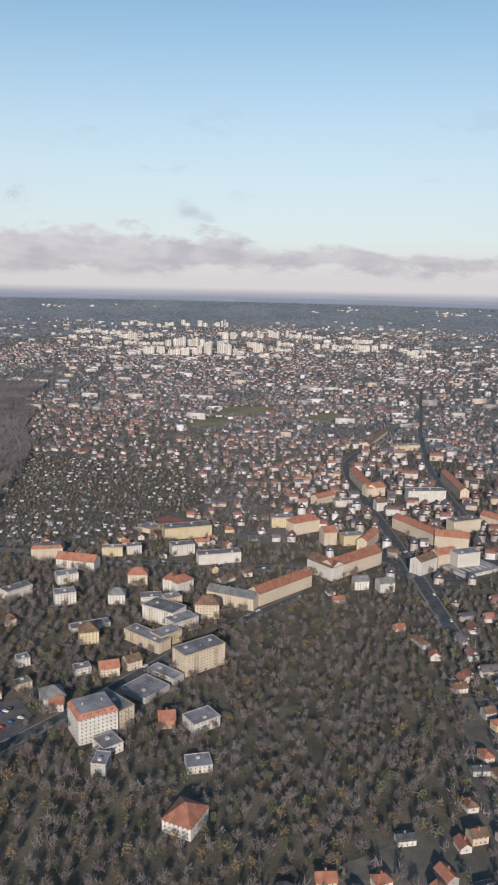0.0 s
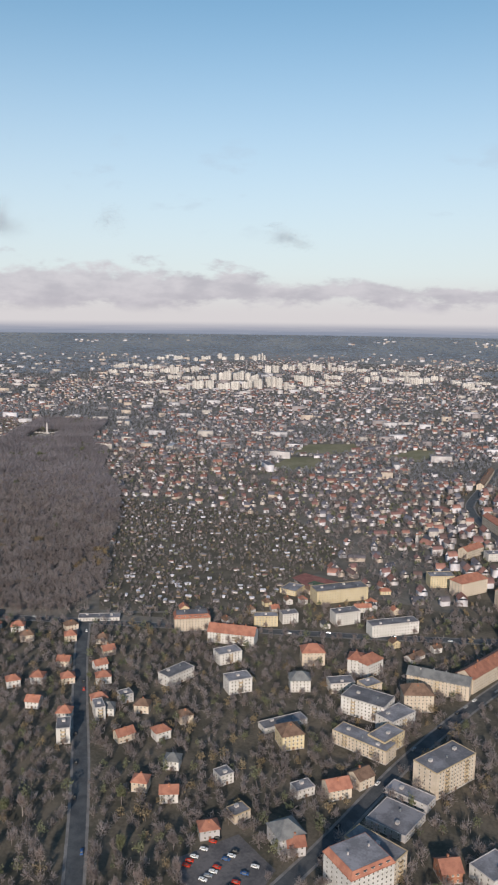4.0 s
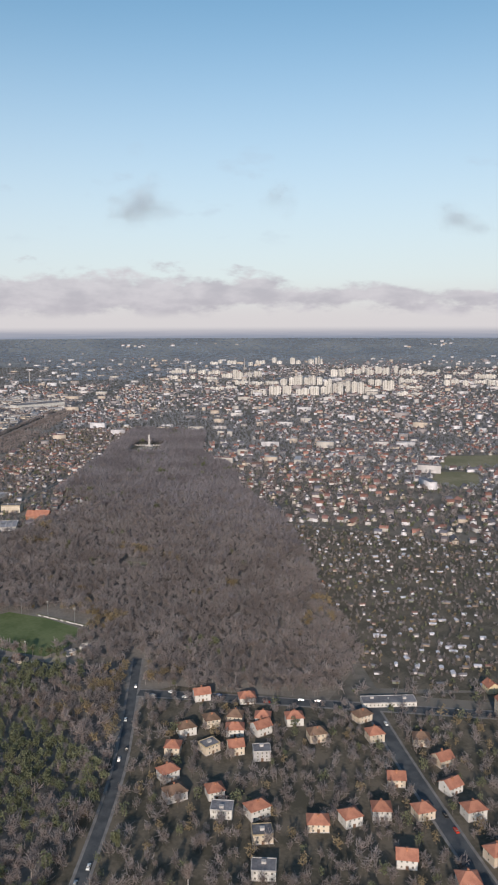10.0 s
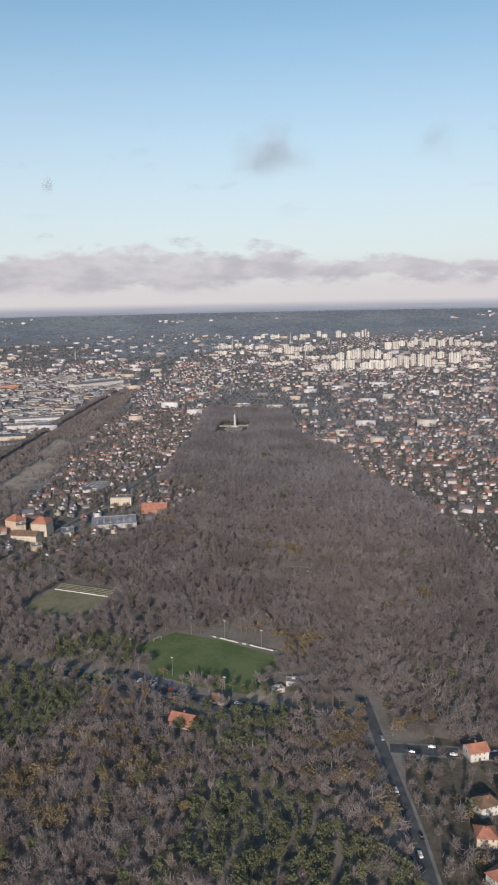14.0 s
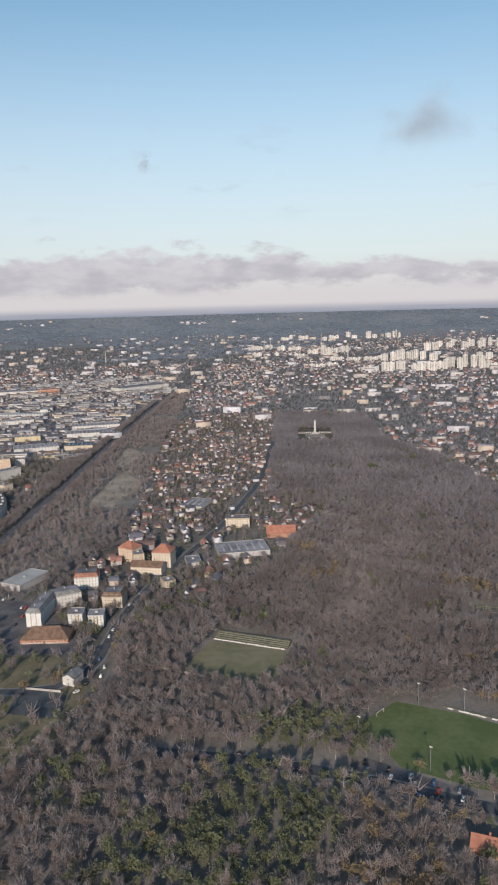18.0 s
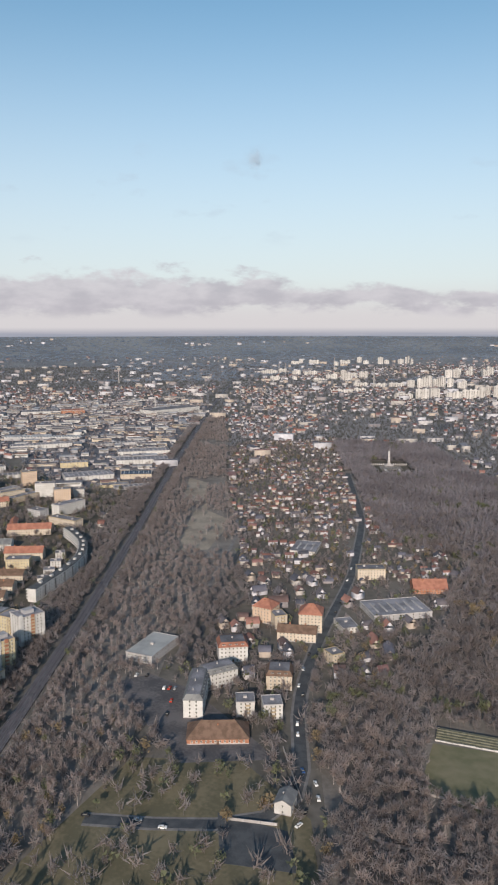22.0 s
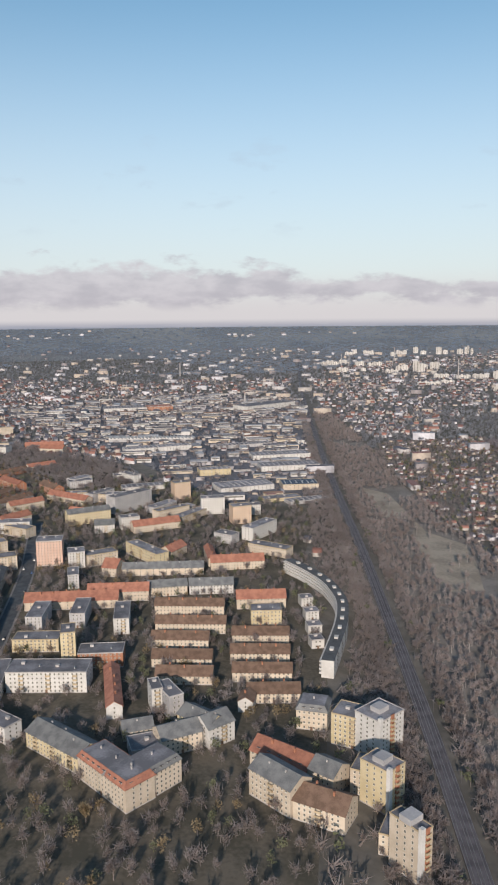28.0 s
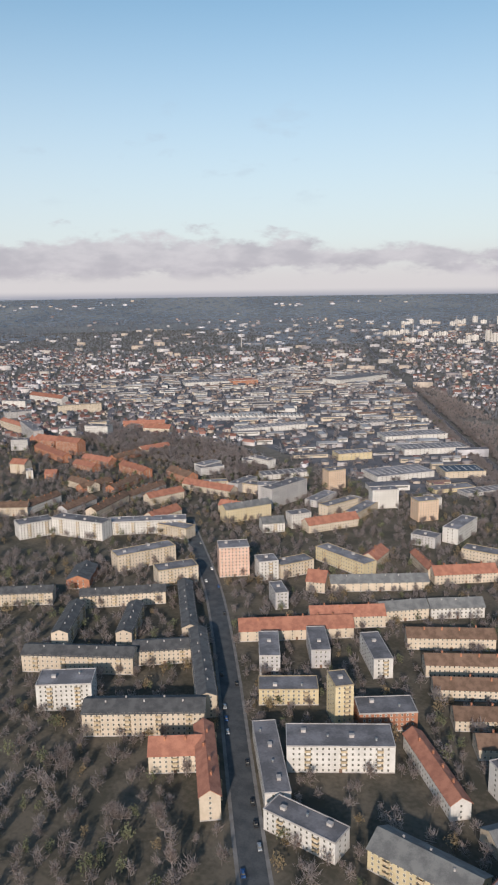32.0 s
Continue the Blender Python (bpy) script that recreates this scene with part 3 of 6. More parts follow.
WINDOW = one_window()
BALCONY = Shape().box(-1.1, 1.1, -1.0, 0, 0, 0.14).box(-1.1, 1.1, -1.0, -0.92, 0.14, 0.95).box(-1.1, -1.02, -0.92, 0, 0.14, 0.95).box(1.02, 1.1, -0.92, 0, 0.14, 0.95).mesh("balcony", M_BALC)
CHIMNEY = Shape().box(-0.35, 0.35, -0.35, 0.35, -1.2, 1.1).box(-0.42, 0.42, -0.42, 0.42, 1.1, 1.25).mesh("chimney", WALL["brick"])
POT = Shape().box(-0.28, 0.28, -0.22, 0.22, -1.0, 0.55).box(-0.33, 0.33, -0.27, 0.27, 0.55, 0.65).mesh("chimney", M_CONC)
HATCH = Shape().box(-0.9, 0.9, -0.7, 0.7, 0, 1.0).box(-1.0, 1.0, -0.8, 0.8, 1.0, 1.12).mesh("roof_hatch", M_CONC)
VENT = Shape().box(-0.3, 0.3, -0.3, 0.3, 0, 0.8, 0, 0.06).box(-0.38, 0.38, -0.38, 0.38, 0.8, 0.92).mesh("vent", M_METAL)
PANEL = Shape().add([(-0.8, -0.5, 0.05), (0.8, -0.5, 0.05), (0.8, 0.5, 0.45), (-0.8, 0.5, 0.45), (-0.8, -0.5, 0.0), (0.8, -0.5, 0.0), (0.8, 0.5, 0.0), (-0.8, 0.5, 0.0)],
                    [(0, 1, 2, 3), (4, 5, 1, 0), (5, 6, 2, 1), (6, 7, 3, 2), (7, 4, 0, 3)]).mesh("solar_panel", M_SOLAR)
SOLO = [0]


PITCH_OF = {"dark": 0.2, "grey": 0.27, "brown": 0.3}


def roof_mesh(kind, L, W, H, tone):
    """Roof over a plan L by W with its eaves at H, as one mesh; returns also the ridge's height."""
    o = 0.45
    a, b = L / 2 + o, W / 2 + o
    s = Shape()
    if kind == "gable":
        r = W * PITCH_OF.get(tone, 0.34)
        t = 0.22
        s.add([(-a, -b, H - 0.2), (a, -b, H - 0.2), (a, 0, H + r), (-a, 0, H + r), (a, b, H - 0.2), (-a, b, H - 0.2),
               (-a, -b, H - 0.2 - t), (a, -b, H - 0.2 - t), (a, 0, H + r - t), (-a, 0, H + r - t), (a, b, H - 0.2 - t), (-a, b, H - 0.2 - t)],
              [(0, 1, 2, 3), (3, 2, 4, 5), (7, 6, 9, 8), (8, 9, 11, 10), (0, 6, 7, 1), (4, 10, 11, 5), (1, 7, 8, 2), (2, 8, 10, 4), (6, 0, 3, 9), (9, 3, 5, 11)])
    elif kind == "hip":
        r = min(L, W) * 0.36
        c = max(a - b * 0.85, 0.3)
        s.add([(-a, -b, H), (a, -b, H), (a, b, H), (-a, b, H), (-c, 0, H + r), (c, 0, H + r), (-a, -b, H - 0.2), (a, -b, H - 0.2), (a, b, H - 0.2), (-a, b, H - 0.2)],
              [(0, 1, 5, 4), (1, 2, 5), (2, 3, 4, 5), (3, 0, 4), (6, 7, 1, 0), (7, 8, 2, 1), (8, 9, 3, 2), (9, 6, 0, 3), (9, 8, 7, 6)])
    elif kind == "mansard":
        r = 2.4
        s.box(-a, a, -b, b, H - 0.15, H + 0.05)
        s.box(-a + 0.2, a - 0.2, -b + 0.2, b - 0.2, H + 0.05, H + r, 0, 1.5)
        c, d = a - 1.9, b - 1.9
        s.add([(-c, -d, H + r + 0.01), (c, -d, H + r + 0.01), (c, d, H + r + 0.01), (-c, d, H + r + 0.01)], [(0, 1, 2, 3)], 1)
    else:
        r = 0.35
        a, b = L / 2 + 0.12, W / 2 + 0.12
        s.box(-a + 0.3, a - 0.3, -b + 0.3, b - 0.3, H - 0.1, H + 0.1, 0)
        for q in ((-a, a, -b, -b + 0.3), (-a, a, b - 0.3, b), (-a, -a + 0.3, -b + 0.3, b - 0.3), (a - 0.3, a, -b + 0.3, b - 0.3)):
            s.box(*q, H - 0.25, H + r, 1)
    return s, r


CATEGORY = {"flat": "a flat roof", "gable": "a gabled roof", "hip": "a hipped roof", "mansard": "a mansard roof"}
TONE_WORD = {"red": "red-tiled", "brown": "brown-tiled", "grey": "grey", "dark": "dark grey", "flat": "grey felt", "pale": "pale grey metal", "solar": "panelled", "stripe": "grey felt"}
WALL_WORD = {"cream": "cream-rendered", "white": "white", "yellow": "yellow", "grey": "grey", "orange": "apricot", "pink": "salmon-pink", "brick": "red-brick"}


def block(x, y, turn, L, W, H, roof, wall, single=None, name=None):
    """A building on its plan: walls, roof, windows storey by storey, chimneys or roof hatches, balconies."""
    kind, _, tone = roof.partition("_")
    tone = tone or "flat"
    H = max(H, 2.4)
    if kind == "gable" and W > 1.3 * L:
        turn, L, W = turn + 90, W, L
    if kind != "flat" and H > 4.5:
        H = max(H - W * (0.0 if tone == "dark" else 0.05), 3.2)
    H += 0.04 * (len(TAKEN) % 9)
    storeys = max(1, int(round(H / STOREY)))
    dist = y if single is None else (0 if single else 1000)
    hall = L * W > 600 and H < 8
    name = name or ("hall" if hall else "house" if L < 18 and H < 9 else "apartment_block")
    words = "%s %s with %s %s over %d storey%s" % (WALL_WORD[wall], {"hall": "hall", "house": "house", "apartment_block": "apartment block"}.get(name, "building"),
                                                   "a " + TONE_WORD[tone], {"flat": "flat roof", "gable": "gabled roof", "hip": "hipped roof", "mansard": "mansard roof"}[kind], storeys, "s" if storeys > 1 else "")
    ob = root(name, x, y, turn, words, {"hall": "hall", "house": "house"}.get(name, "apartment building"))
    TAKEN.append((x, y, turn, L / 2, W / 2))
    mw = WALL[wall]
    a, b = L / 2, W / 2
    s = Shape().box(-a, a, -b, b, 0, H)
    if kind == "gable":
        s.add([(-a, -b, H), (-a, b, H), (-a, 0, H + W * PITCH_OF.get(tone, 0.34) - 0.3)], [(0, 2, 1)])
        s.add([(a, -b, H), (a, b, H), (a, 0, H + W * PITCH_OF.get(tone, 0.34) - 0.3)], [(0, 1, 2)])
    part("wall", s.mesh("wall", mw), ob)
    if dist < 400:
        part("plinth", Shape().box(-a - 0.06, a + 0.06, -b - 0.06, b + 0.06, 0, 0.45).mesh("plinth", M_CONC), ob)
    s, rise = roof_mesh(kind, L, W, H, tone)
    mr = ROOF["flat"] if tone in ("solar", "flat", "stripe") else ROOF[tone]
    second = ROOF["flat"] if kind == "mansard" else M_BALC if wall in ("cream", "yellow", "orange") else M_CONC
    part("roof", s.mesh("roof", mr, second), ob)
    # windows
    gap = 2.15 if not hall else 4.5
    cols = max(1, int((L - 0.8) / gap))
    ends = max(1, int((W - 1.5) / 3.2))
    h = H / storeys
    alone = dist < 330 and SOLO[0] < 940 and not hall
    rest = Shape()
    for k in range(storeys):
        z = h * (k + 0.55)
        for i in range(cols):
            u = (i - (cols - 1) / 2) * gap
            if alone:
                p = part("window", WINDOW, ob)
                p.location = (u, -b, z)
                SOLO[0] += 1
            else:
                window_shape(rest, u, z, -b)
            window_shape(rest, u, z, b, out=1.0)
        for i in range(ends):
            e = (i - (ends - 1) / 2) * 3.2
            window_shape(rest, e, z, a, along=False, out=1.0)
            window_shape(rest, e, z, -a, along=False, out=-1.0)
    tagged(part("glazing", rest.mesh("glazing", M_FRAME, M_GLASS), ob), kind="stuff")
    # door
    if dist < 450:
        part("door", Shape().box(-0.6, 0.6, -b - 0.12, -b, 0.0, 1.75).mesh("door", ROOF["brown"]), ob)
    rr = random.Random(int(abs(x) * 31 + abs(y)))
    if kind in ("gable", "hip"):
        for i in range(max(1, min(6, int(L / 9)))):
            p = part("chimney", POT if tone in ("dark", "grey") else CHIMNEY, ob)
            p.location = ((i + 0.5) / max(1, min(6, int(L / 9))) * L * 0.8 - L * 0.4, rr.choice((-0.12, 0.12)) * W, H + W * (PITCH_OF.get(tone, 0.34) * 0.8 if kind == "gable" else 0.22))
        if kind == "gable" and L > 24 and tone in ("red", "brown", "grey") and alone:
            for i in range(int(L / 5)):
                p = part("dormer", DORMER, ob)
                p.location = ((i + 0.5) * 5 - int(L / 5) * 2.5, -W * 0.34, H - 0.1)
    elif kind == "mansard":
        for i in range(int(L / 3.6)):
            p = part("dormer", DORMER, ob)
            p.location = ((i + 0.5) * 3.6 - int(L / 3.6) * 1.8, -b + 0.9, H + 0.1)
        for i in range(max(1, int(L / 10))):
            p = part("chimney", POT, ob)
            p.location = ((i + 0.5) * 10 - int(L / 10) * 5, 0.5, H + 2.9)
    else:
        n = max(1, min(5, int(L / 9)))
        for i in range(n):
            p = part("roof_hatch" if not hall and i % 2 == 0 else "vent", HATCH if not hall and i % 2 == 0 else VENT, ob)
            p.location = ((i + 0.5) / n * L * 0.9 - L * 0.45, rr.uniform(-0.25, 0.25) * W, H + 0.1)
        if hall and tone != "red":
            for i in range(int(L / 6)):
                q = part("skylight", SKYLIGHT, ob)
                q.location, q.scale = ((i + 0.5) * 6 - int(L / 6) * 3, 0, H + 0.1), (1, W * 0.3, 1)
        if tone == "stripe":
            part("stripe", Shape().box(-1.1, 1.1, -b - 0.35, -b, 1.0, H + 0.8).mesh("stripe", WALL["brick"]), ob, "dark red vertical facade stripe")
            part("fin", Shape().box(-a - 0.3, -a + 1.4, -b - 0.5, -b + 1.0, 0, H + 1.6).mesh("fin", WALL["white"]), ob, "white stair fin")
            part("machine_room", Shape().box(-3, 3, -2.5, 2.5, H, H + 2.2).mesh("machine_room", WALL["grey"]), ob)
            for k in range(1, storeys):
                for e in (-2.6, 2.6):
                    q = part("balcony", BALCONY, ob)
                    q.matrix_basis = pose(a, e, h * k + 0.1, 0, 0, 90)
        if tone == "solar":
            for i in range(int(L / 3)):
                for j in range(int(W / 4)):
                    q = part("solar_panel", PANEL, ob)
                    q.location, q.scale = ((i + 0.5) * 3 - int(L / 3) * 1.5, (j + 0.5) * 4 - int(W / 4) * 2, H + 0.1), (1.7, 2.6, 1)
    if not hall and H > 7 and dist < 420 and wall in ("cream", "yellow", "white") and kind in ("flat", "gable"):
        n = max(1, int(L / 11))
        for i in range(n):
            for k in range(1, storeys):
                q = part("balcony", BALCONY, ob)
                q.location = ((i + 0.5) / n * L - L / 2 + gap / 2 * (cols % 2), -b, h * k + 0.1)
    return ob


DORMER = Shape().box(-0.75, 0.75, -0.6, 1.6, 0.0, 1.35).add([(-0.9, -0.7, 1.35), (0.9, -0.7, 1.35), (0.9, 1.8, 1.6), (-0.9, 1.8, 1.6), (-0.9, -0.7, 1.25), (0.9, -0.7, 1.25)], [(0, 1, 2, 3), (4, 5, 1, 0)], 1).add(
    [(-0.5, -0.62, 0.3), (0.5, -0.62, 0.3), (0.5, -0.62, 1.15), (-0.5, -0.62, 1.15)], [(0, 1, 2, 3)], 2).mesh("dormer", WALL["white"], ROOF["dark"], M_GLASS)
SKYLIGHT = Shape().box(-0.7, 0.7, -1, 1, 0, 0.35, 0, 0.12).mesh("skylight", M_CONC)


def villa(x, y, turn, L=9.5, W=8.0, H=4.6, roof="hip_red", wall="white"):
    return block(x, y, turn, L, W, H, roof, wall, single=None, name="house")


# ---- trees ----
def twigs(x, y, z, rad, high, n, size, low=0.2, slim=0.45):
    """Small slivers gathered in rounded tufts, the crowns of many trees at once."""
    m, tufts = len(x), 12
    c = rng.normal(size=(m, tufts, 3))
    c /= np.linalg.norm(c, axis=2, keepdims=True) + 1e-9
    c *= rng.random((m, tufts, 1)) ** 0.5 * 0.62
    pick = rng.integers(0, tufts, (m, n))
    base = np.take_along_axis(c, pick[..., None].repeat(3, 2), axis=1)
    d = rng.normal(size=(m, n, 3))
    d /= np.linalg.norm(d, axis=2, keepdims=True) + 1e-9
    off = base + d * rng.random((m, n, 1)) ** 0.4 * 0.45
    p = np.empty((m, n, 3))
    p[..., 0] = x[:, None] + off[..., 0] * rad[:, None]
    p[..., 1] = y[:, None] + off[..., 1] * rad[:, None]
    p[..., 2] = z[:, None] + high[:, None] * (low + (1 - low) * (0.5 + 0.5 * off[..., 2]))
    way = rng.normal(size=(m, n, 3)) * (1.0 if slim > 0.3 else 0.55) + np.array([0, 0, 0.3])
    if slim <= 0.3:
        way = way + off * 1.3 + np.array([0, 0, 0.35])
    way /= np.linalg.norm(way, axis=2, keepdims=True)
    side = rng.normal(size=(m, n, 3))
    side -= way * (side * way).sum(2, keepdims=True)
    side /= np.linalg.norm(side, axis=2, keepdims=True)
    s = size * (rad / rad.mean())[:, None, None] * (0.6 + 0.8 * rng.random((m, n, 1)))
    return np.stack([p - way * s * 0.5 - side * s * slim, p - way * s * 0.45 + side * s * slim, p + way * s * 0.6], axis=2).reshape(-1, 3, 3)


def stems(x, y, z, high, thick):
    """Tapered three-sided trunks for many trees."""
    out = []
    for k in range(3):
        a, b = 2 * math.pi * k / 3, 2 * math.pi * (k + 1) / 3
        p = np.stack([x + thick * math.cos(a), y + thick * math.sin(a), z - 0.2], 1)
        q = np.stack([x + thick * math.cos(b), y + thick * math.sin(b), z - 0.2], 1)
        out.append(np.stack([p, q, np.stack([x, y, z + high], 1)], 1))
    return np.concatenate(out)


def wood(name, x, y, rad, high, n, size, material, label, bark=None, low=0.25):
    if not len(x):
        return
    x, y, rad, high = (np.asarray(v, dtype=float) for v in (x, y, rad, high))
    z = level(x, y)
    leafy = material in (M_PINE, M_TAN)
    t = twigs(x, y, z, rad, high, n, size * (0.72 if leafy else 1.7), low, 0.42 if leafy else 0.08)
    st = stems(x, y, z, high * 0.7, 0.013 * high)
    ob = new(name, soup(name, np.concatenate([t, st]), [material, bark or M_BARK], np.r_[np.zeros(len(t)), np.ones(len(st))]))
    tagged(ob, label, "trees", kind="stuff")


def tree_kinds():
    """A few single trees, each with a trunk, limbs and a crown of twigs."""
    kinds = []
    for k, (name, m, bark, rad, high, n, words) in enumerate((
            ("bare_tree", M_BROWN, M_BARK, 3.6, 10, 230, "bare brown deciduous tree in winter"),
            ("bare_tree", M_GREYTWIG, M_BIRCH, 2.4, 12, 200, "tall bare birch with pale bark"),
            ("leafy_tree", M_TAN, M_BARK, 3.0, 9, 260, "tree still holding tan winter leaves"),
            ("pine_tree", M_PINE, M_BARK, 2.7, 11, 320, "dark green pine among bare trees"))):
        ob = root(name, 0, 0, 0, words, "tree", "trees at the edge of the woods", 0)
        one = np.array([0.0])
        s = stems(one, one, one, one + high * 0.9, one + 0.28)
        limbs = []
        for i in range(9):
            a, z0, z1 = i * 2.4, high * (0.3 + 0.05 * i), high * (0.55 + 0.05 * i)
            e = Vector((math.cos(a), math.sin(a), 0)) * rad * 0.75
            p = np.array([[0.09, 0, z0], [-0.09, 0.0, z0], [e.x, e.y, z1]])
            limbs += [p, np.array([[0, 0.09, z0], [0, -0.09, z0], [e.x, e.y, z1]])]
        part("trunk", soup("trunk", np.concatenate([s, np.array(limbs)]), [bark]), ob)
        t = twigs(one, one, one, one + rad, one + high, int(n * 2.2), 0.7 if m in (M_PINE, M_TAN) else 1.5, 0.25, 0.42 if m in (M_PINE, M_TAN) else 0.07)
        part("crown", soup("crown", t, [m]), ob)
        kinds.append(ob)
    return kinds


# ---- cars ----
def car_of(colour):
    ob = root("car", 0, 0, 0, "%s parked car at the side of the road" % colour, "car", "parked cars", 0)
    s = Shape().box(-1.7, 1.7, -0.7, 0.7, 0.25, 0.62, 0, 0.04).box(-1.72, 1.72, -0.72, 0.72, 0.62, 0.80, 0, 0.08)
    part("body", s.mesh("body", M_PAINT[colour]), ob)
    part("cabin", Shape().box(-1.0, 0.75, -0.62, 0.62, 0.80, 1.14, 0, 0.16).mesh("cabin", M_GLASS), ob, "dark glazed cabin")
    part("roof", Shape().box(-0.78, 0.55, -0.44, 0.44, 1.14, 1.19, 0, 0.04).mesh("car_roof", M_PAINT[colour]), ob)
    v = [(0.3 * math.cos(i * math.pi / 4), h, 0.3 * math.sin(i * math.pi / 4)) for h in (-0.1, 0.1) for i in range(8)]
    wheel = mesh_of("wheel", v, [tuple(range(8)), tuple(range(15, 7, -1))] + [(i, (i + 1) % 8, (i + 1) % 8 + 8, i + 8) for i in range(8)], [M_TYRE])
    for px in (-1.1, 1.1):
        p = part("axle", wheel, ob)
        p.location, p.scale = (px, 0, 0.3), (1, 7.4, 1)
    return ob

# ---- buildings told apart one by one: plan place, turn, length, depth, height, roof, wall ----
block(-266, 242, 66, 20.4, 17.9, 14.8, "mansard_red", "white")
block(-266, 256, 83, 10.1, 23.1, 11.2, "flat", "cream")
block(-267, 328, 74, 28.6, 13.9, 13.4, "flat", "cream")
block(-272, 287, 88, 19.2, 19.1, 3.2, "flat", "grey")
block(-274, 306, 88, 8.6, 21.1, 3.6, "flat", "grey")
block(-226, 280, 71, 15.6, 11.9, 5.6, "flat", "white")
block(-241, 270, 45, 8.5, 9.1, 5.3, "gable_red", "brick")
block(-205, 252, 49, 11.9, 10.1, 3.4, "flat", "white")
block(-184, 218, 11, 13.7, 15.8, 6.6, "hip_red", "white")
block(-303, 247, 62, 11.8, 12.1, 7.5, "hip_grey", "grey")
block(-249, 236, 74, 10.6, 11.7, 5.0, "flat", "white")
block(-240, 223, 30, 7.0, 10.1, 6.0, "flat", "grey")
block(-344, 311, 53, 11.8, 12.2, 8.7, "hip_brown", "yellow")
block(-357, 324, 62, 25.9, 8.1, 2.8, "flat", "white")
block(-311, 330, -3, 31.6, 10.6, 7.0, "flat", "cream")
block(-303, 339, 80, 16.8, 10.8, 7.8, "flat", "yellow")
block(-308, 360, 76, 18.9, 11.8, 8.1, "flat", "white")
block(-327, 364, 4, 25.6, 15.5, 9.9, "flat", "white")
block(-353, 379, 47, 15.0, 9.2, 6.1, "flat", "white")
block(-335, 381, 67, 11.4, 9.0, 9.5, "flat", "cream")
block(-308, 387, 36, 16.6, 12.1, 11.0, "hip_brown", "cream")
block(-357, 405, 21, 9.3, 11.0, 10.8, "hip_red", "white")
block(-350, 408, 78, 15.3, 10.9, 9.9, "hip_red", "white")
block(-483, 394, 46, 25.1, 12.3, 9.9, "mansard_red", "cream")
block(-446, 394, 23, 32.5, 12.1, 8.2, "gable_red", "white")
block(-306, 414, 12, 36.4, 11.8, 9.6, "gable_grey", "cream")
block(-289, 450, 80, 56.5, 11.8, 9.9, "gable_red", "cream")
block(-430, 368, 63, 15.8, 10.1, 7.3, "flat", "white")
block(-401, 341, 58, 14.5, 10.2, 8.7, "flat", "white")
block(-438, 328, 84, 20.5, 9.9, 6.6, "flat", "white")
block(-445, 431, 40, 17.1, 8.2, 7.5, "flat", "yellow")
block(-435, 446, 52, 11.9, 8.2, 7.1, "flat", "white")
block(-402, 470, 56, 19.6, 10.1, 9.1, "flat", "white")
block(-366, 474, 52, 35.7, 10.1, 8.5, "flat", "white")
block(-429, 508, 54, 43.2, 14.3, 10.2, "flat", "yellow")
block(-467, 499, 6, 14, 17, 3.8, "flat", "yellow")
TAKEN.append((-463, 530, 0, 22, 14))
block(-386, 400, 40, 14.7, 11.2, 9.2, "hip_red", "cream")
block(-373, 365, 40, 11.9, 10.2, 7.9, "hip_grey", "white")
block(-298, 303, 71, 9.3, 8.9, 5.9, "gable_brown", "cream")
block(-303, 289, 54, 11.2, 9.1, 5.8, "gable_red", "cream")
block(-271, 527, 77, 58.9, 13.7, 11.7, "gable_red", "cream")
block(-283, 505, -14, 27.6, 13.2, 11.6, "gable_brown", "white")
block(-319, 572, 53, 11.9, 12.2, 12.7, "gable_red", "cream")
block(-302, 585, 53, 20.0, 10.1, 8.6, "flat", "yellow")
block(-289, 591, 99, 34.8, 9.4, 9.6, "gable_red", "cream")
block(-379, 588, 41, 20.3, 12.1, 9.6, "flat", "yellow")
block(-354, 586, 67, 28.7, 13.1, 12.2, "hip_red", "cream")
block(-266, 643, -25, 56.2, 10.7, 11.1, "gable_red", "cream")
block(-228, 632, 23, 29.0, 11.8, 12.1, "gable_red", "cream")
block(-224, 561, 77, 21.6, 10.8, 12.2, "gable_brown", "white")
block(-217, 586, 60, 19.0, 11.1, 12.0, "gable_red", "cream")
block(-201, 591, 56, 21.5, 11.9, 13.9, "flat", "white")
block(-237, 686, 58, 30.8, 11.9, 11.3, "flat", "cream")
block(-222, 724, -15, 21.1, 10.7, 8.7, "gable_red", "cream")
block(-195, 590, 66, 38.6, 27.5, 2.4, "flat", "white")
block(-248, 498, 44, 11.0, 9.7, 7.8, "gable_grey", "white")
block(-231, 505, 52, 11.7, 9.9, 8.3, "gable_grey", "white")
block(-330, 698, 50, 11.3, 10.1, 9.7, "gable_brown", "white")
block(-365, 687, 45, 22.5, 10.1, 6.8, "flat", "white")
block(-389, 683, 78, 27.5, 9.9, 8.1, "gable_red", "cream")
block(-388, 769, -49, 85.0, 10.6, 10.8, "gable_red", "cream")
block(-361, 745, 58, 22.3, 12.1, 10.3, "gable_red", "cream")
block(-307, 760, 41, 41.1, 14.1, 12.7, "flat", "white")
block(-435, 991, 52, 40.3, 12.2, 7.4, "flat", "yellow")
block(-497, 1023, 103, 119.7, 9.5, 6.9, "gable_brown", "cream")
block(-300, 826, -54, 86.2, 9.6, 10.8, "gable_red", "cream")
block(-546, 364, 41, 29.7, 8.3, 2.0, "flat", "white")
block(-440, 243, 47, 6.9, 11.2, 8.6, "flat", "white")
block(-443, 270, 58, 5.4, 10.4, 7.3, "flat", "white")
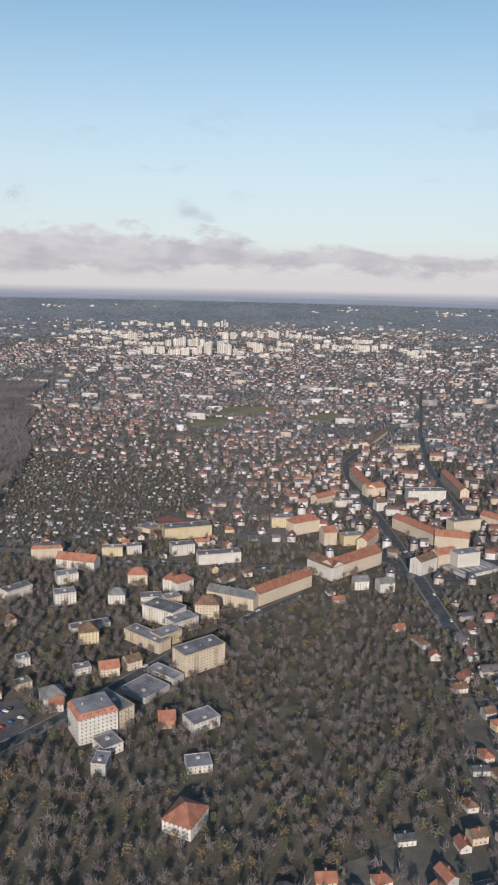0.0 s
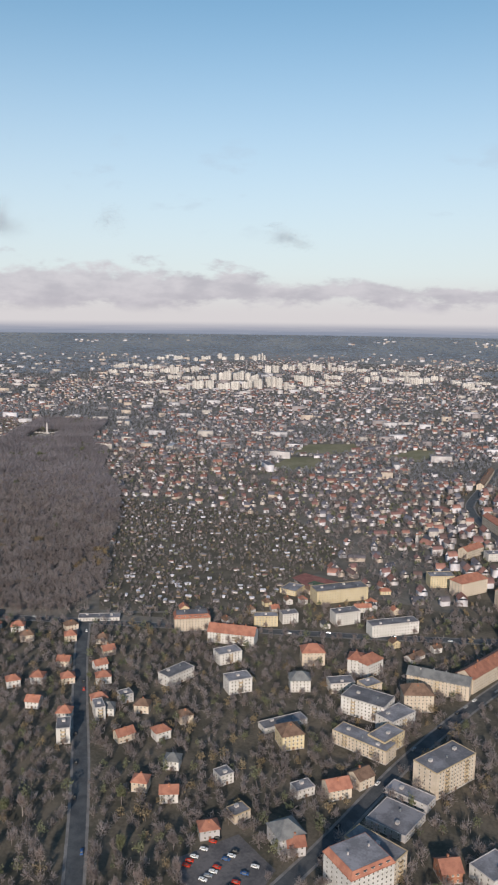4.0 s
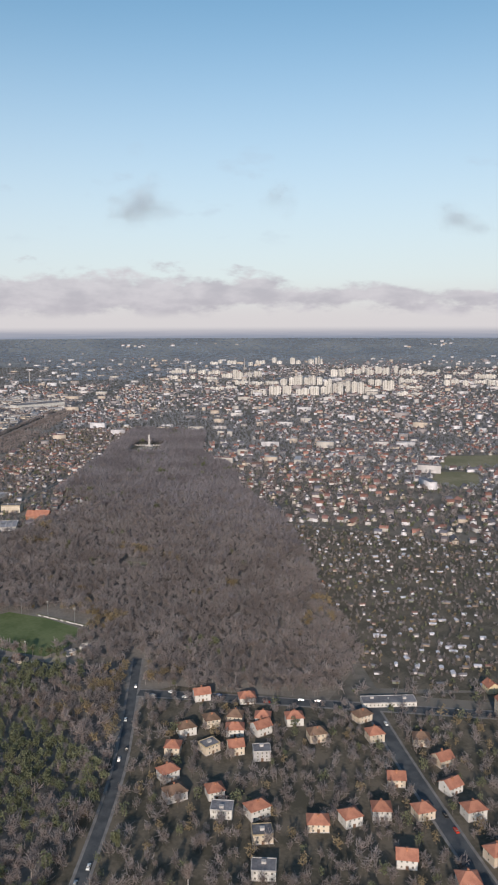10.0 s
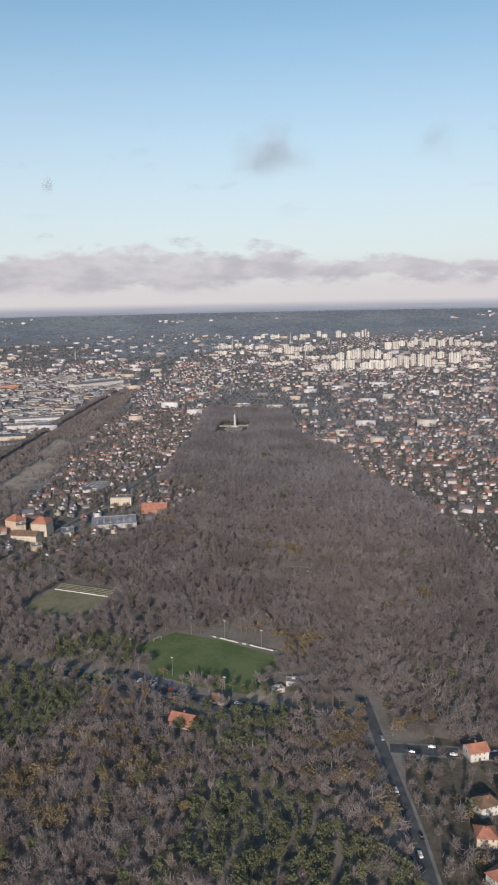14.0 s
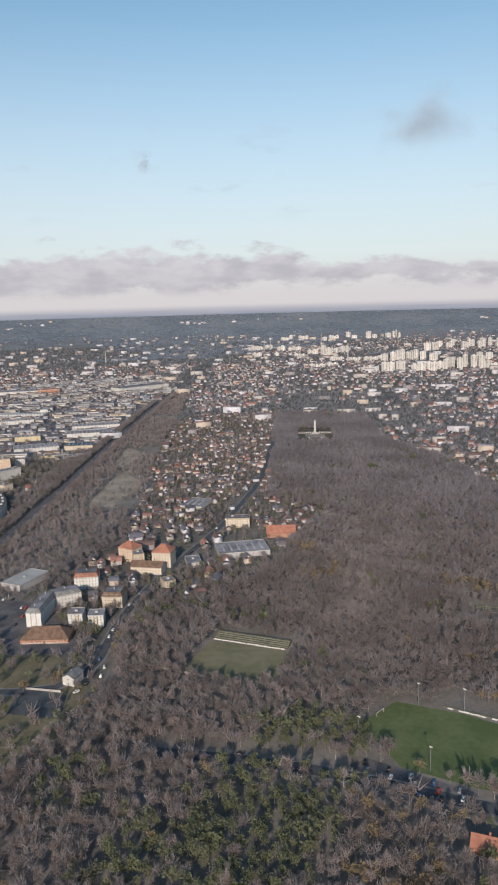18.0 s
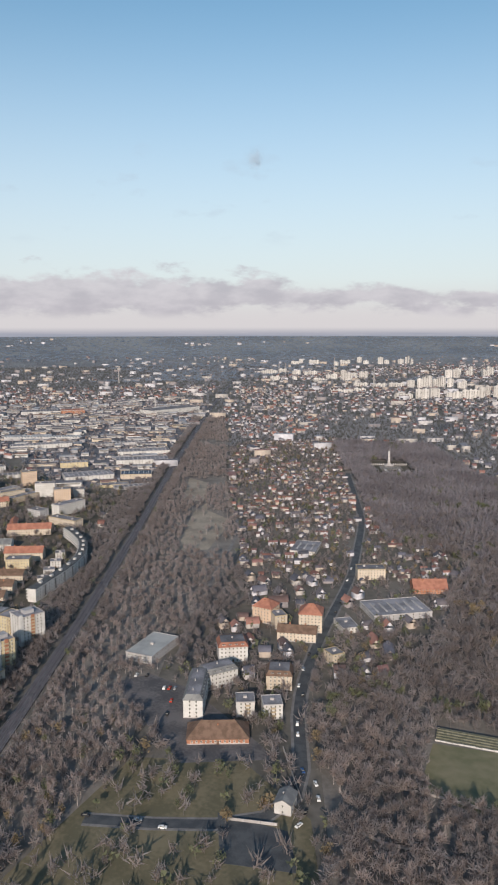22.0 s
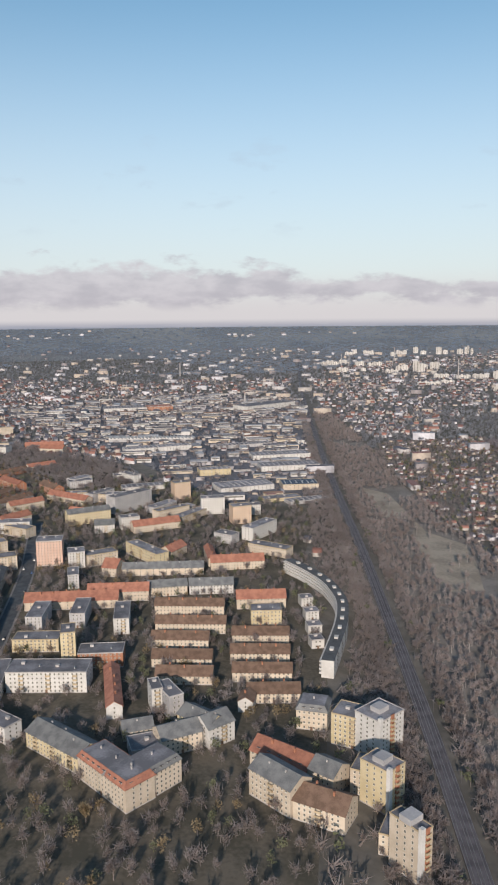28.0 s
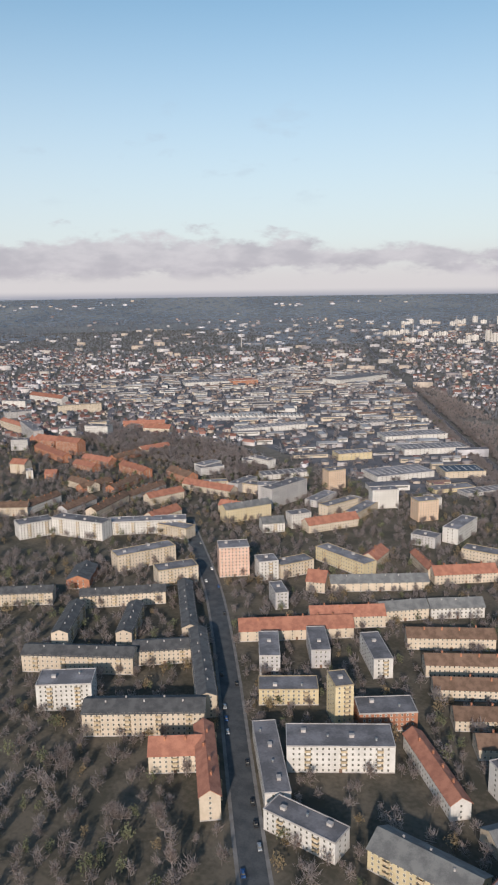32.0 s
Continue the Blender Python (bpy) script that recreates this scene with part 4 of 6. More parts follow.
block(-1119, 302, 15, 17.1, 31.0, 4.5, "flat_pale", "grey")
block(-1058, 273, 126, 31, 9.4, 9.6, "mansard_grey", "white")
block(-1063, 295, 67, 19, 10, 9.2, "mansard_grey", "white")
block(-1033, 281, 41, 9.0, 10.0, 7.6, "flat", "white")
block(-1021, 287, 44, 9.4, 10.0, 7.6, "flat", "white")
block(-1029, 256, 40, 28.2, 14.8, 2.5, "hip_brown", "brick")
block(-1037, 315, 34, 13.5, 13.0, 8.4, "mansard_brown", "cream")
block(-1078, 325, 46, 16.5, 13.0, 9.6, "mansard_red", "white")
block(-1097, 382, 10, 13.3, 12.3, 10.7, "hip_red", "orange")
block(-1085, 379, 57, 8.1, 10.5, 8.2, "flat", "cream")
block(-1066, 388, 29, 14.4, 13.6, 12.1, "hip_red", "cream")
block(-1064, 370, 28, 23.4, 10.4, 6.3, "gable_brown", "cream")
block(-1029, 356, 66, 8.0, 9.4, 6.6, "flat", "cream")
block(-1049, 402, 52, 10.7, 16.9, 3.6, "flat", "white")
block(-1038, 446, 50, 39.9, 27.5, 3.8, "flat", "grey")
block(-1086, 497, 39, 20.7, 11.6, 8.1, "flat", "cream")
block(-1165, 527, 23, 21.3, 31.1, 2.6, "flat", "white")
block(-1039, 498, 38, 23.9, 14.8, 3.6, "gable_red", "brick")
block(-973, 232, 21, 6.8, 9.3, 4.5, "gable_grey", "white")
block(-1223, 267, 25, 13.8, 12.5, 9.5, "mansard_grey", "cream")
block(-1200, 266, 12, 19.0, 12.3, 14.0, "flat", "yellow")
block(-1190, 267, 81, 15.7, 13.2, 17.5, "flat_stripe", "white")
block(-1179, 241, 14, 12.2, 12.3, 10.1, "flat", "cream")
block(-1171, 236, 83, 10.0, 13.1, 17.1, "flat_stripe", "yellow")
block(-1155, 218, 15, 9.7, 12.4, 7.7, "flat", "cream")
block(-1146, 210, 77, 5.6, 13.3, 18.6, "flat_stripe", "cream")
block(-1202, 214, -6, 20.9, 12.2, 11.6, "gable_grey", "cream")
block(-1183, 216, 11, 20.1, 13.1, 8.1, "gable_brown", "cream")
block(-1192, 232, 1, 11.1, 12.1, 9.0, "gable_grey", "cream")
block(-1212, 231, 3, 26.7, 12.3, 7.6, "gable_red", "cream")
block(-1256, 229, 0, 18.6, 11.2, 9.8, "gable_grey", "yellow")
block(-1250, 230, 76, 13.2, 12.9, 9.8, "gable_grey", "white")
block(-1289, 233, 57, 5.2, 11.1, 11.7, "flat", "white")
block(-1282, 235, 69, 7.1, 16.9, 10.9, "flat", "grey")
block(-1258, 216, 65, 17.8, 12.5, 8.4, "gable_grey", "cream")
block(-1356, 327, 37, 42.3, 10.4, 6.9, "gable_brown", "cream")
block(-1337, 308, 37, 40.5, 10.4, 6.6, "gable_brown", "cream")
block(-1328, 290, 36, 31.9, 10.4, 5.6, "gable_brown", "cream")
block(-1311, 274, 37, 31.4, 10.5, 5.7, "gable_brown", "cream")
block(-1297, 261, 37, 28.3, 10.5, 5.5, "gable_brown", "cream")
block(-1296, 321, 38, 31.6, 10.5, 6.5, "gable_brown", "cream")
block(-1282, 303, 37, 31.1, 10.5, 6.2, "gable_brown", "cream")
block(-1268, 287, 37, 29.7, 10.5, 5.9, "gable_brown", "cream")
block(-1251, 274, 39, 25.0, 10.5, 5.6, "gable_brown", "cream")
block(-1255, 259, 30, 7.1, 9.4, 5.9, "gable_brown", "white")
block(-1409, 316, 43, 38.9, 11.5, 7.2, "gable_red", "cream")
block(-1391, 342, 49, 25.5, 11.5, 6.9, "gable_grey", "cream")
block(-1371, 363, 43, 28.9, 12.1, 6.9, "gable_grey", "white")
block(-1329, 363, 42, 30.6, 11.5, 7.5, "gable_red", "cream")
block(-1422, 369, 42, 57.1, 11.5, 6.0, "gable_grey", "cream")
block(-1449, 346, 24, 11.1, 14.4, 7.3, "gable_red", "cream")
block(-1389, 411, 46, 38.5, 11.5, 6.6, "gable_red", "cream")
block(-1415, 411, 49, 6.4, 31.3, 6.6, "gable_red", "cream")
block(-1509, 445, 64, 41.4, 11.4, 6.4, "gable_red", "cream")
block(-1445, 402, 100, 20.8, 11.0, 6.8, "gable_red", "cream")
block(-1572, 541, 64, 16.7, 11.4, 16.2, "flat", "orange")
block(-1507, 516, 48, 21.3, 11.5, 15.1, "flat", "white")
block(-1466, 507, 57, 16.8, 12.5, 15.6, "flat", "orange")
block(-1587, 472, 42, 21.8, 12.4, 15.3, "flat", "grey")
block(-1586, 490, 112, 35.7, 10.8, 10.9, "flat", "grey")
block(-1630, 486, 96, 29.8, 10.0, 8.6, "flat", "grey")
block(-1456, 385, -11, 42.7, 10.8, 8.7, "flat", "yellow")
block(-1390, 452, 7, 33.7, 11.3, 6.5, "flat", "cream")
block(-1437, 455, 6, 17.3, 11.2, 7.2, "flat", "grey")
block(-1426, 484, 93, 34.3, 11.1, 10.5, "flat", "white")
block(-1475, 537, 47, 11.6, 10.5, 9.3, "flat", "white")
block(-1510, 489, 97, 37.9, 11.0, 5.7, "flat", "cream")
block(-1554, 496, 96, 33.0, 11.0, 5.3, "flat", "grey")
block(-1573, 424, 67, 38.2, 11.4, 11.2, "gable_grey", "yellow")
block(-1311, 345, 42, 18.0, 11.5, 8.8, "flat", "yellow")
block(-1345, 215, 39, 39.4, 14.5, 10.5, "flat", "white")
block(-1387, 238, 40, 25.3, 11.5, 7.0, "flat", "yellow")
block(-1361, 194, 136, 44, 9, 6.6, "flat", "white")
block(-1330, 174, 4, 27, 9, 7.2, "flat", "white")
block(-1361, 239, 51, 7.6, 12.6, 18.1, "flat", "yellow")
block(-1345, 248, 43, 23.3, 12.6, 8.1, "flat", "brick")
block(-1312, 227, 51, 7.3, 42.0, 6.6, "gable_red", "white")
block(-1256, 180, -6, 31.9, 13.6, 10.3, "mansard_red", "cream")
block(-1247, 186, 86, 27.0, 14.1, 10.3, "mansard_grey", "cream")
block(-1291, 182, 1, 33.6, 12.8, 8.0, "gable_grey", "yellow")
block(-1279, 212, 57, 13.2, 10.5, 4.2, "gable_grey", "cream")
block(-1265, 205, 58, 15.1, 12.3, 4.5, "flat", "grey")
block(-1422, 289, 44, 57.6, 12.5, 6.2, "gable_red", "cream")
block(-1414, 258, 41, 9.5, 25.1, 9.5, "flat", "grey")
block(-1400, 278, 42, 9.0, 25.1, 8.9, "flat", "grey")
block(-1374, 288, 46, 8.9, 27.2, 9.5, "flat", "white")
block(-1504, 333, 48, 18.5, 13.6, 18.7, "flat", "pink")
block(-1484, 341, 54, 11.9, 12.5, 11.8, "flat", "white")
block(-1475, 356, 68, 23.1, 11.5, 8.5, "flat", "cream")
block(-1522, 301, 62, 24.6, 12.5, 10.0, "flat", "cream")
block(-1613, 375, 92, 29.2, 11.0, 9.0, "gable_red", "cream")
block(-1453, 314, 52, 7.3, 16.7, 9.4, "flat", "grey")
block(-1418, 184, 41, 48.4, 13.2, 10.2, "gable_dark", "cream")
block(-1391, 175, 43, 19.3, 12.2, 8.1, "gable_red", "cream")
block(-1375, 175, 47, 7.1, 42.9, 9.7, "gable_red", "cream")
block(-1479, 198, 36, 52.5, 12.1, 8.7, "gable_dark", "cream")
block(-1455, 229, 46, 29.5, 12.4, 7.4, "gable_dark", "cream")
block(-1427, 226, 48, 8.3, 64.1, 10.0, "gable_dark", "cream")
block(-1458, 175, 43, 23.2, 13.1, 11.7, "flat", "white")
block(-1514, 217, 40, 8.4, 37.7, 8.6, "gable_dark", "cream")
block(-1489, 237, 39, 7.9, 36.6, 8.6, "gable_dark", "cream")
block(-1483, 272, 48, 8.0, 62.7, 6.9, "gable_dark", "cream")
block(-1522, 260, 48, 47.3, 11.3, 7.5, "gable_dark", "cream")
block(-1565, 226, 45, 29.6, 11.1, 7.5, "gable_dark", "cream")
block(-1666, 298, 71, 24.5, 13.5, 11.2, "flat", "white")
block(-1638, 319, 18, 42.5, 12.0, 12.8, "flat", "white")
block(-1608, 355, 46, 56.3, 12.5, 9.5, "flat", "white")
block(-1560, 309, 70, 39.5, 12.4, 10.1, "flat", "cream")
block(-1566, 265, 40, 13.6, 25.1, 5.8, "gable_dark", "brick")
block(-1585, 362, 9, 25.4, 11.1, 7.7, "flat", "cream")
block(-1648, 462, 6, 52.2, 11.0, 6.2, "gable_red", "cream")
block(-1627, 779, 52, 75.3, 27.2, 5.6, "flat", "white")
block(-1575, 727, 50, 70.4, 27.5, 5.9, "flat", "white")
block(-1506, 652, 45, 38.0, 27.0, 5.6, "flat_solar", "cream")
block(-1549, 611, 60, 58.9, 31.3, 5.1, "flat", "white")
block(-1488, 596, 56, 38.3, 14.6, 2.8, "flat", "yellow")
block(-1462, 606, 61, 44.9, 14.6, 2.7, "flat", "grey")
block(-1624, 649, 54, 36.2, 18.8, 6.4, "flat", "yellow")
block(-2113, 1037, 58, 47.4, 31.8, 8.5, "flat_red", "brick")
block(-1968, 1184, 82, 130.0, 41.3, 9.7, "flat", "white")
block(-2166, 998, 53, 84.2, 41.5, 6.3, "flat", "white")
block(-1789, 718, 61, 91.0, 20.7, 6.0, "flat", "white")
block(-1695, 512, 65, 24.1, 14.5, 7.1, "flat", "grey")
block(-1684, 565, 63, 22.8, 12.4, 6.1, "flat", "white")
block(-1632, 545, 58, 44.7, 16.6, 4.1, "flat", "white")
block(-1607, 489, 15, 44.0, 11.2, 7.5, "flat", "cream")
block(-1531, 497, 88, 30.5, 11.2, 5.1, "flat", "grey")
block(-1715, 813, 60, 78.1, 16.7, 3.8, "flat", "grey")
block(-1964, 590, 57, 21.5, 12.4, 10.5, "flat", "cream")
block(-1308, 382, 53, 7.8, 7.3, 5.4, "flat", "white")
block(-1293, 366, 51, 8.2, 7.3, 5.2, "flat", "white")
block(-1280, 350, 50, 8.2, 7.3, 5.0, "flat", "white")
block(-1268, 335, 51, 7.2, 7.3, 4.9, "flat", "white")
block(-1932, 639, 47, 52.1, 10.3, 5.4, "gable_red", "brick")
block(-1722, 318, 42, 22.0, 10.5, 7.9, "gable_brown", "cream")
block(-1723, 342, 105, 39.5, 10.3, 6.7, "gable_brown", "white")
block(-1697, 359, 104, 37.2, 10.1, 4.8, "gable_brown", "grey")
block(-1674, 372, 110, 50.2, 9.8, 7.1, "gable_brown", "cream")
block(-1688, 423, 98, 46.9, 9.9, 4.6, "gable_brown", "grey")
block(-1720, 427, 106, 42.7, 9.8, 4.7, "gable_brown", "brick")
block(-1737, 408, 91, 33.2, 10.3, 4.7, "gable_brown", "brick")
block(-1806, 467, 6, 37.7, 9.9, 7.0, "gable_red", "brick")
block(-1808, 504, 94, 38.9, 10.0, 4.3, "gable_brown", "brick")
block(-1811, 546, 79, 34.7, 10.2, 4.4, "gable_red", "cream")
block(-1747, 464, -8, 42.5, 9.9, 7.8, "gable_red", "brick")
block(-1877, 485, 6, 33.9, 11.7, 13.8, "gable_red", "brick")
block(-1934, 494, 8, 39.6, 13.8, 7.9, "gable_red", "brick")
block(-1876, 461, -11, 71.5, 9.7, 7.3, "gable_red", "brick")
block(-2044, 523, -9, 68.6, 8.6, 10.1, "gable_red", "cream")
block(-1983, 507, -22, 80.1, 11.2, 15.1, "flat", "grey")
block(-1937, 462, 45, 18.3, 12.2, 11.5, "flat", "grey")
block(-1931, 566, 26, 29.8, 14.4, 12.5, "flat", "white")
block(-1965, 546, 47, 20.3, 12.3, 8.3, "flat", "white")
block(-2092, 659, 61, 60.4, 10.3, 11.5, "flat", "cream")
block(-1842, 401, 21, 16.6, 11.5, 10.1, "gable_red", "cream")
block(-1817, 394, 58, 6.2, 10.4, 7.7, "flat", "white")
block(-1799, 406, 39, 10.8, 10.1, 5.5, "gable_red", "brick")
block(-1696, 476, -12, 35.2, 11.7, 8.1, "gable_brown", "brick")
block(-1703, 518, 87, 24.9, 12.2, 7.9, "flat", "white")
block(-1674, 565, -6, 27.3, 10.0, 8.1, "flat", "white")
block(-1651, 473, 48, 21.2, 10.4, 7.2, "flat", "cream")
block(-1578, 478, 88, 44.6, 12.1, 15.6, "flat", "grey")
block(-1527, 482, 81, 34.2, 10.2, 8.4, "flat", "cream")
block(-1658, 418, 80, 33.6, 10.2, 6.8, "gable_red", "cream")
block(-1593, 430, 15, 18.4, 10.1, 6.5, "gable_red", "cream")
block(-1530, 434, 63, 15.9, 10.3, 10.6, "flat", "white")
block(-1539, 414, 52, 16.4, 12.5, 7.8, "gable_grey", "white")
block(-1980, 607, 48, 25.1, 14.5, 5.9, "flat", "white")
block(-2218, 637, 29, 37.9, 17.8, 9.4, "flat", "white")
block(-2212, 690, 2, 80.7, 12.3, 10.6, "gable_red", "white")
block(-2131, 583, 66, 35.8, 15.1, 7.9, "flat", "grey")
block(-1877, 613, 25, 33.3, 12.2, 9.7, "gable_red", "cream")
block(-1744, 401, -3, 35.5, 9.8, 6.3, "gable_brown", "cream")
block(-1801, 448, 0, 31.4, 9.8, 5.7, "gable_red", "brick")
# villas with red hipped roofs in gardens
for vx, vy in ((-549, 336), (-534, 323), (-514, 334), (-498, 324), (-486, 306), (-471, 295), (-453, 275), (-456, 253), (-480, 251), (-519, 248), (-510, 259), (-502, 271),
               (-508, 296), (-488, 282), (-557, 305), (-588, 301), (-600, 293), (-631, 301), (-609, 314), (-613, 269), (-575, 311), (-608, 283), (-593, 284), (-583, 293)):
    villa(vx, vy + 4, 30 + (vx * 7 % 40), 7.9 + vx % 2, 7.0, 3.9 + vy % 2, random.choice(("hip_red", "hip_red", "gable_red", "hip_brown")), random.choice(("white", "cream", "white")))
for vx, vy in ((-606, 252), (-593, 264), (-582, 271), (-569, 275), (-593, 235), (-580, 226), (-567, 238), (-556, 230), (-544, 239), (-533, 228), (-520, 212),
               (-441, 271), (-444, 287), (-428, 285), (-402, 291), (-415, 258), (-401, 271), (-378, 255), (-378, 233), (-362, 235), (-332, 227), (-351, 261), (-329, 244), (-297, 241), (-316, 276)):
    villa(vx, vy + 4, 25 + (vx * 7 % 50), 7.4 + vx % 3, 7.0, 4.1 + vy % 2, random.choice(("hip_red", "gable_red", "hip_brown", "hip_grey", "flat")), random.choice(("white", "cream", "white", "grey")))


def crescent():
    """The long curved apartment block by the railway, in flat-faced bays."""
    ob = root("crescent_block", -1300, 370, 0, "white curved apartment block with grey roof by the railway", "apartment building")
    line = fine([(-1242, 307), (-1249, 323), (-1263, 354), (-1280, 382), (-1307, 406), (-1337, 420), (-1353, 425)], 6.0)
    H = 9.4
    for i, ((xa, ya), (xb, yb)) in enumerate(zip(line, line[1:])):
        c, d = Vector(((xa + xb) / 2 - (-1300), (ya + yb) / 2 - 370)), Vector((xb - xa, yb - ya))
        L = d.length + 0.25
        bay = part("bay", Shape().box(-L / 2, L / 2, -3.2, 3.2, 0, H).mesh("bay", WALL["white"]), ob)
        bay.matrix_basis = pose(c.x, c.y, 0, 0, 0, math.degrees(math.atan2(d.y, d.x)))
        part("roof", Shape().box(-L / 2, L / 2, -3.3, 3.3, H, H + 0.3).mesh("roof", ROOF["dark"]), bay)
        if i % 2:
            hatch = part("roof_hatch", Shape().box(-1.3, 1.3, -1.0, 1.0, H + 0.3, H + 1.3).box(-1.4, 1.4, -1.1, 1.1, H + 1.3, H + 1.45).mesh("roof_hatch", WALL["white"]), bay, "white roof hatch")
            part("stair_slot", Shape().box(-0.55, 0.55, -3.28, -3.18, 1.0, H - 0.9).mesh("stair_slot", M_GLASS), bay, "tall dark stair window")
        for k in range(1, 5):
            part("terrace", Shape().box(-L / 2, L / 2, 3.2, 4.3, k * 2.05 - 0.1, k * 2.05 + 0.75).mesh("terrace", WALL["white"]), bay)
        s = Shape()
        for k in range(4):
            for u in (-1.75, 1.75):
                window_shape(s, u, 1.3 + k * 2.1, -3.2)
                window_shape(s, u, 1.3 + k * 2.1, 3.2, out=1.0)
        tagged(part("glazing", s.mesh("bay_windows", M_FRAME, M_GLASS), bay), kind="stuff")
        TAKEN.append(((xa + xb) / 2, (ya + yb) / 2, math.degrees(math.atan2(d.y, d.x)), 6, 7))


crescent()


# ---- sports ground ----
def mast(x, y):
    ob = root("floodlight_mast", x, y, 0, "slim grey floodlight mast beside the football field", "lamp post", "floodlights")
    part("pole", Shape().box(-0.14, 0.14, -0.14, 0.14, 0, 11, 0, 0.07).mesh("pole", M_METAL), ob)
    part("lamp", Shape().box(-0.7, 0.7, -0.15, 0.15, 10.9, 11.4).mesh("lamp", M_FRAME), ob)


for p in ((-819, 320), (-799, 328), (-773, 331), (-826, 277), (-790, 275), (-753, 276)):
    mast(*p)


def stand(x, y, turn, L, rows):
    ob = root("spectator_stand", x, y, turn, "low stepped bench stand behind white boards", "grandstand")
    for k in range(rows):
        part("step", Shape().box(-L / 2, L / 2, k * 1.6, (k + 1) * 1.6, 0, 0.5 + 0.45 * k).mesh("step", M_BENCH), ob)
    rr = random.Random(int(L))
    for i in range(int(L / 2.6)):
        if rr.random() < 0.85:
            u = -L / 2 + i * 2.6
            part("board", Shape().box(u, u + 2.4, -0.8, -0.7, 0.1, rr.uniform(0.7, 1.0)).mesh("board", WALL["white"]), ob, "white perimeter board")
    TAKEN.append((x, y, turn, L / 2, 8))


stand(-927, 322, 18, 45, 5)
stand(-786, 329, 10, 46, 1)
stand(-833, 447, 25, 22, 4)
block(-752, 245, 17, 12.1, 8.1, 3.0, "gable_red", "brick")
block(-752, 271, 13, 8.7, 6.0, 2.4, "gable_brown", "cream")
block(-733, 308, 33, 7.4, 5.2, 2.3, "flat", "white")
block(-735, 297, 63, 6.0, 4.0, 2.4, "flat", "white")


def goal(x, y, turn):
    ob = root("football_goal", x, y, turn, "white football goal on worn turf", "goal", "goals")
    for u in (-2.8, 2.8):
        part("post", Shape().box(u - 0.07, u + 0.07, -0.07, 0.07, 0, 2.0).mesh("post", WALL["white"]), ob)
        part("stay", Shape().add([(u - 0.05, 0, 2.0), (u + 0.05, 0, 2.0), (u + 0.05, 1.5, 0), (u - 0.05, 1.5, 0)], [(0, 1, 2, 3)]).mesh("stay", WALL["white"]), ob)
    part("crossbar", Shape().box(-2.87, 2.87, -0.07, 0.07, 2.0, 2.14).mesh("crossbar", WALL["white"]), ob)


goal(-829, 301, 85)
goal(-750, 307, -92)
patch("sandpit", [(-745, 283), (-746, 292), (-735, 294), (-737, 280)], M_SAND, "pale sandy patch at the corner of the football field", "sand", 0.13)


def fence(points, name="fence"):
    ob = root(name, *points[0], 0, "long pale garden wall between gardens and trees", "fence")
    for (xa, ya), (xb, yb) in zip(points, points[1:]):
        n = max(1, int(math.hypot(xb - xa, yb - ya) / 5))
        for k in range(n):
            x, y = xa + (xb - xa) * (k + 0.5) / n - points[0][0], ya + (yb - ya) * (k + 0.5) / n - points[0][1]
            L = math.hypot(xb - xa, yb - ya) / n
            p = part("panel", Shape().box(-L / 2 + 0.05, L / 2 - 0.05, -0.08, 0.08, 0, 1.3).mesh("panel", M_CONC), ob)
            p.matrix_basis = pose(x, y, 0, 0, 0, math.degrees(math.atan2(yb - ya, xb - xa)))


fence([(-959, 267), (-926, 276), (-905, 280)])
fence([(-948, 242), (-942, 237), (-932, 237), (-909, 245), (-884, 248)])
fence([(-986, 212), (-969, 221)])
fence([(-999, 266), (-970, 239)])


# ---- memorial in the woods ----
MEMORIAL = pose(-1297, 917, 0, 0, 0, 36)


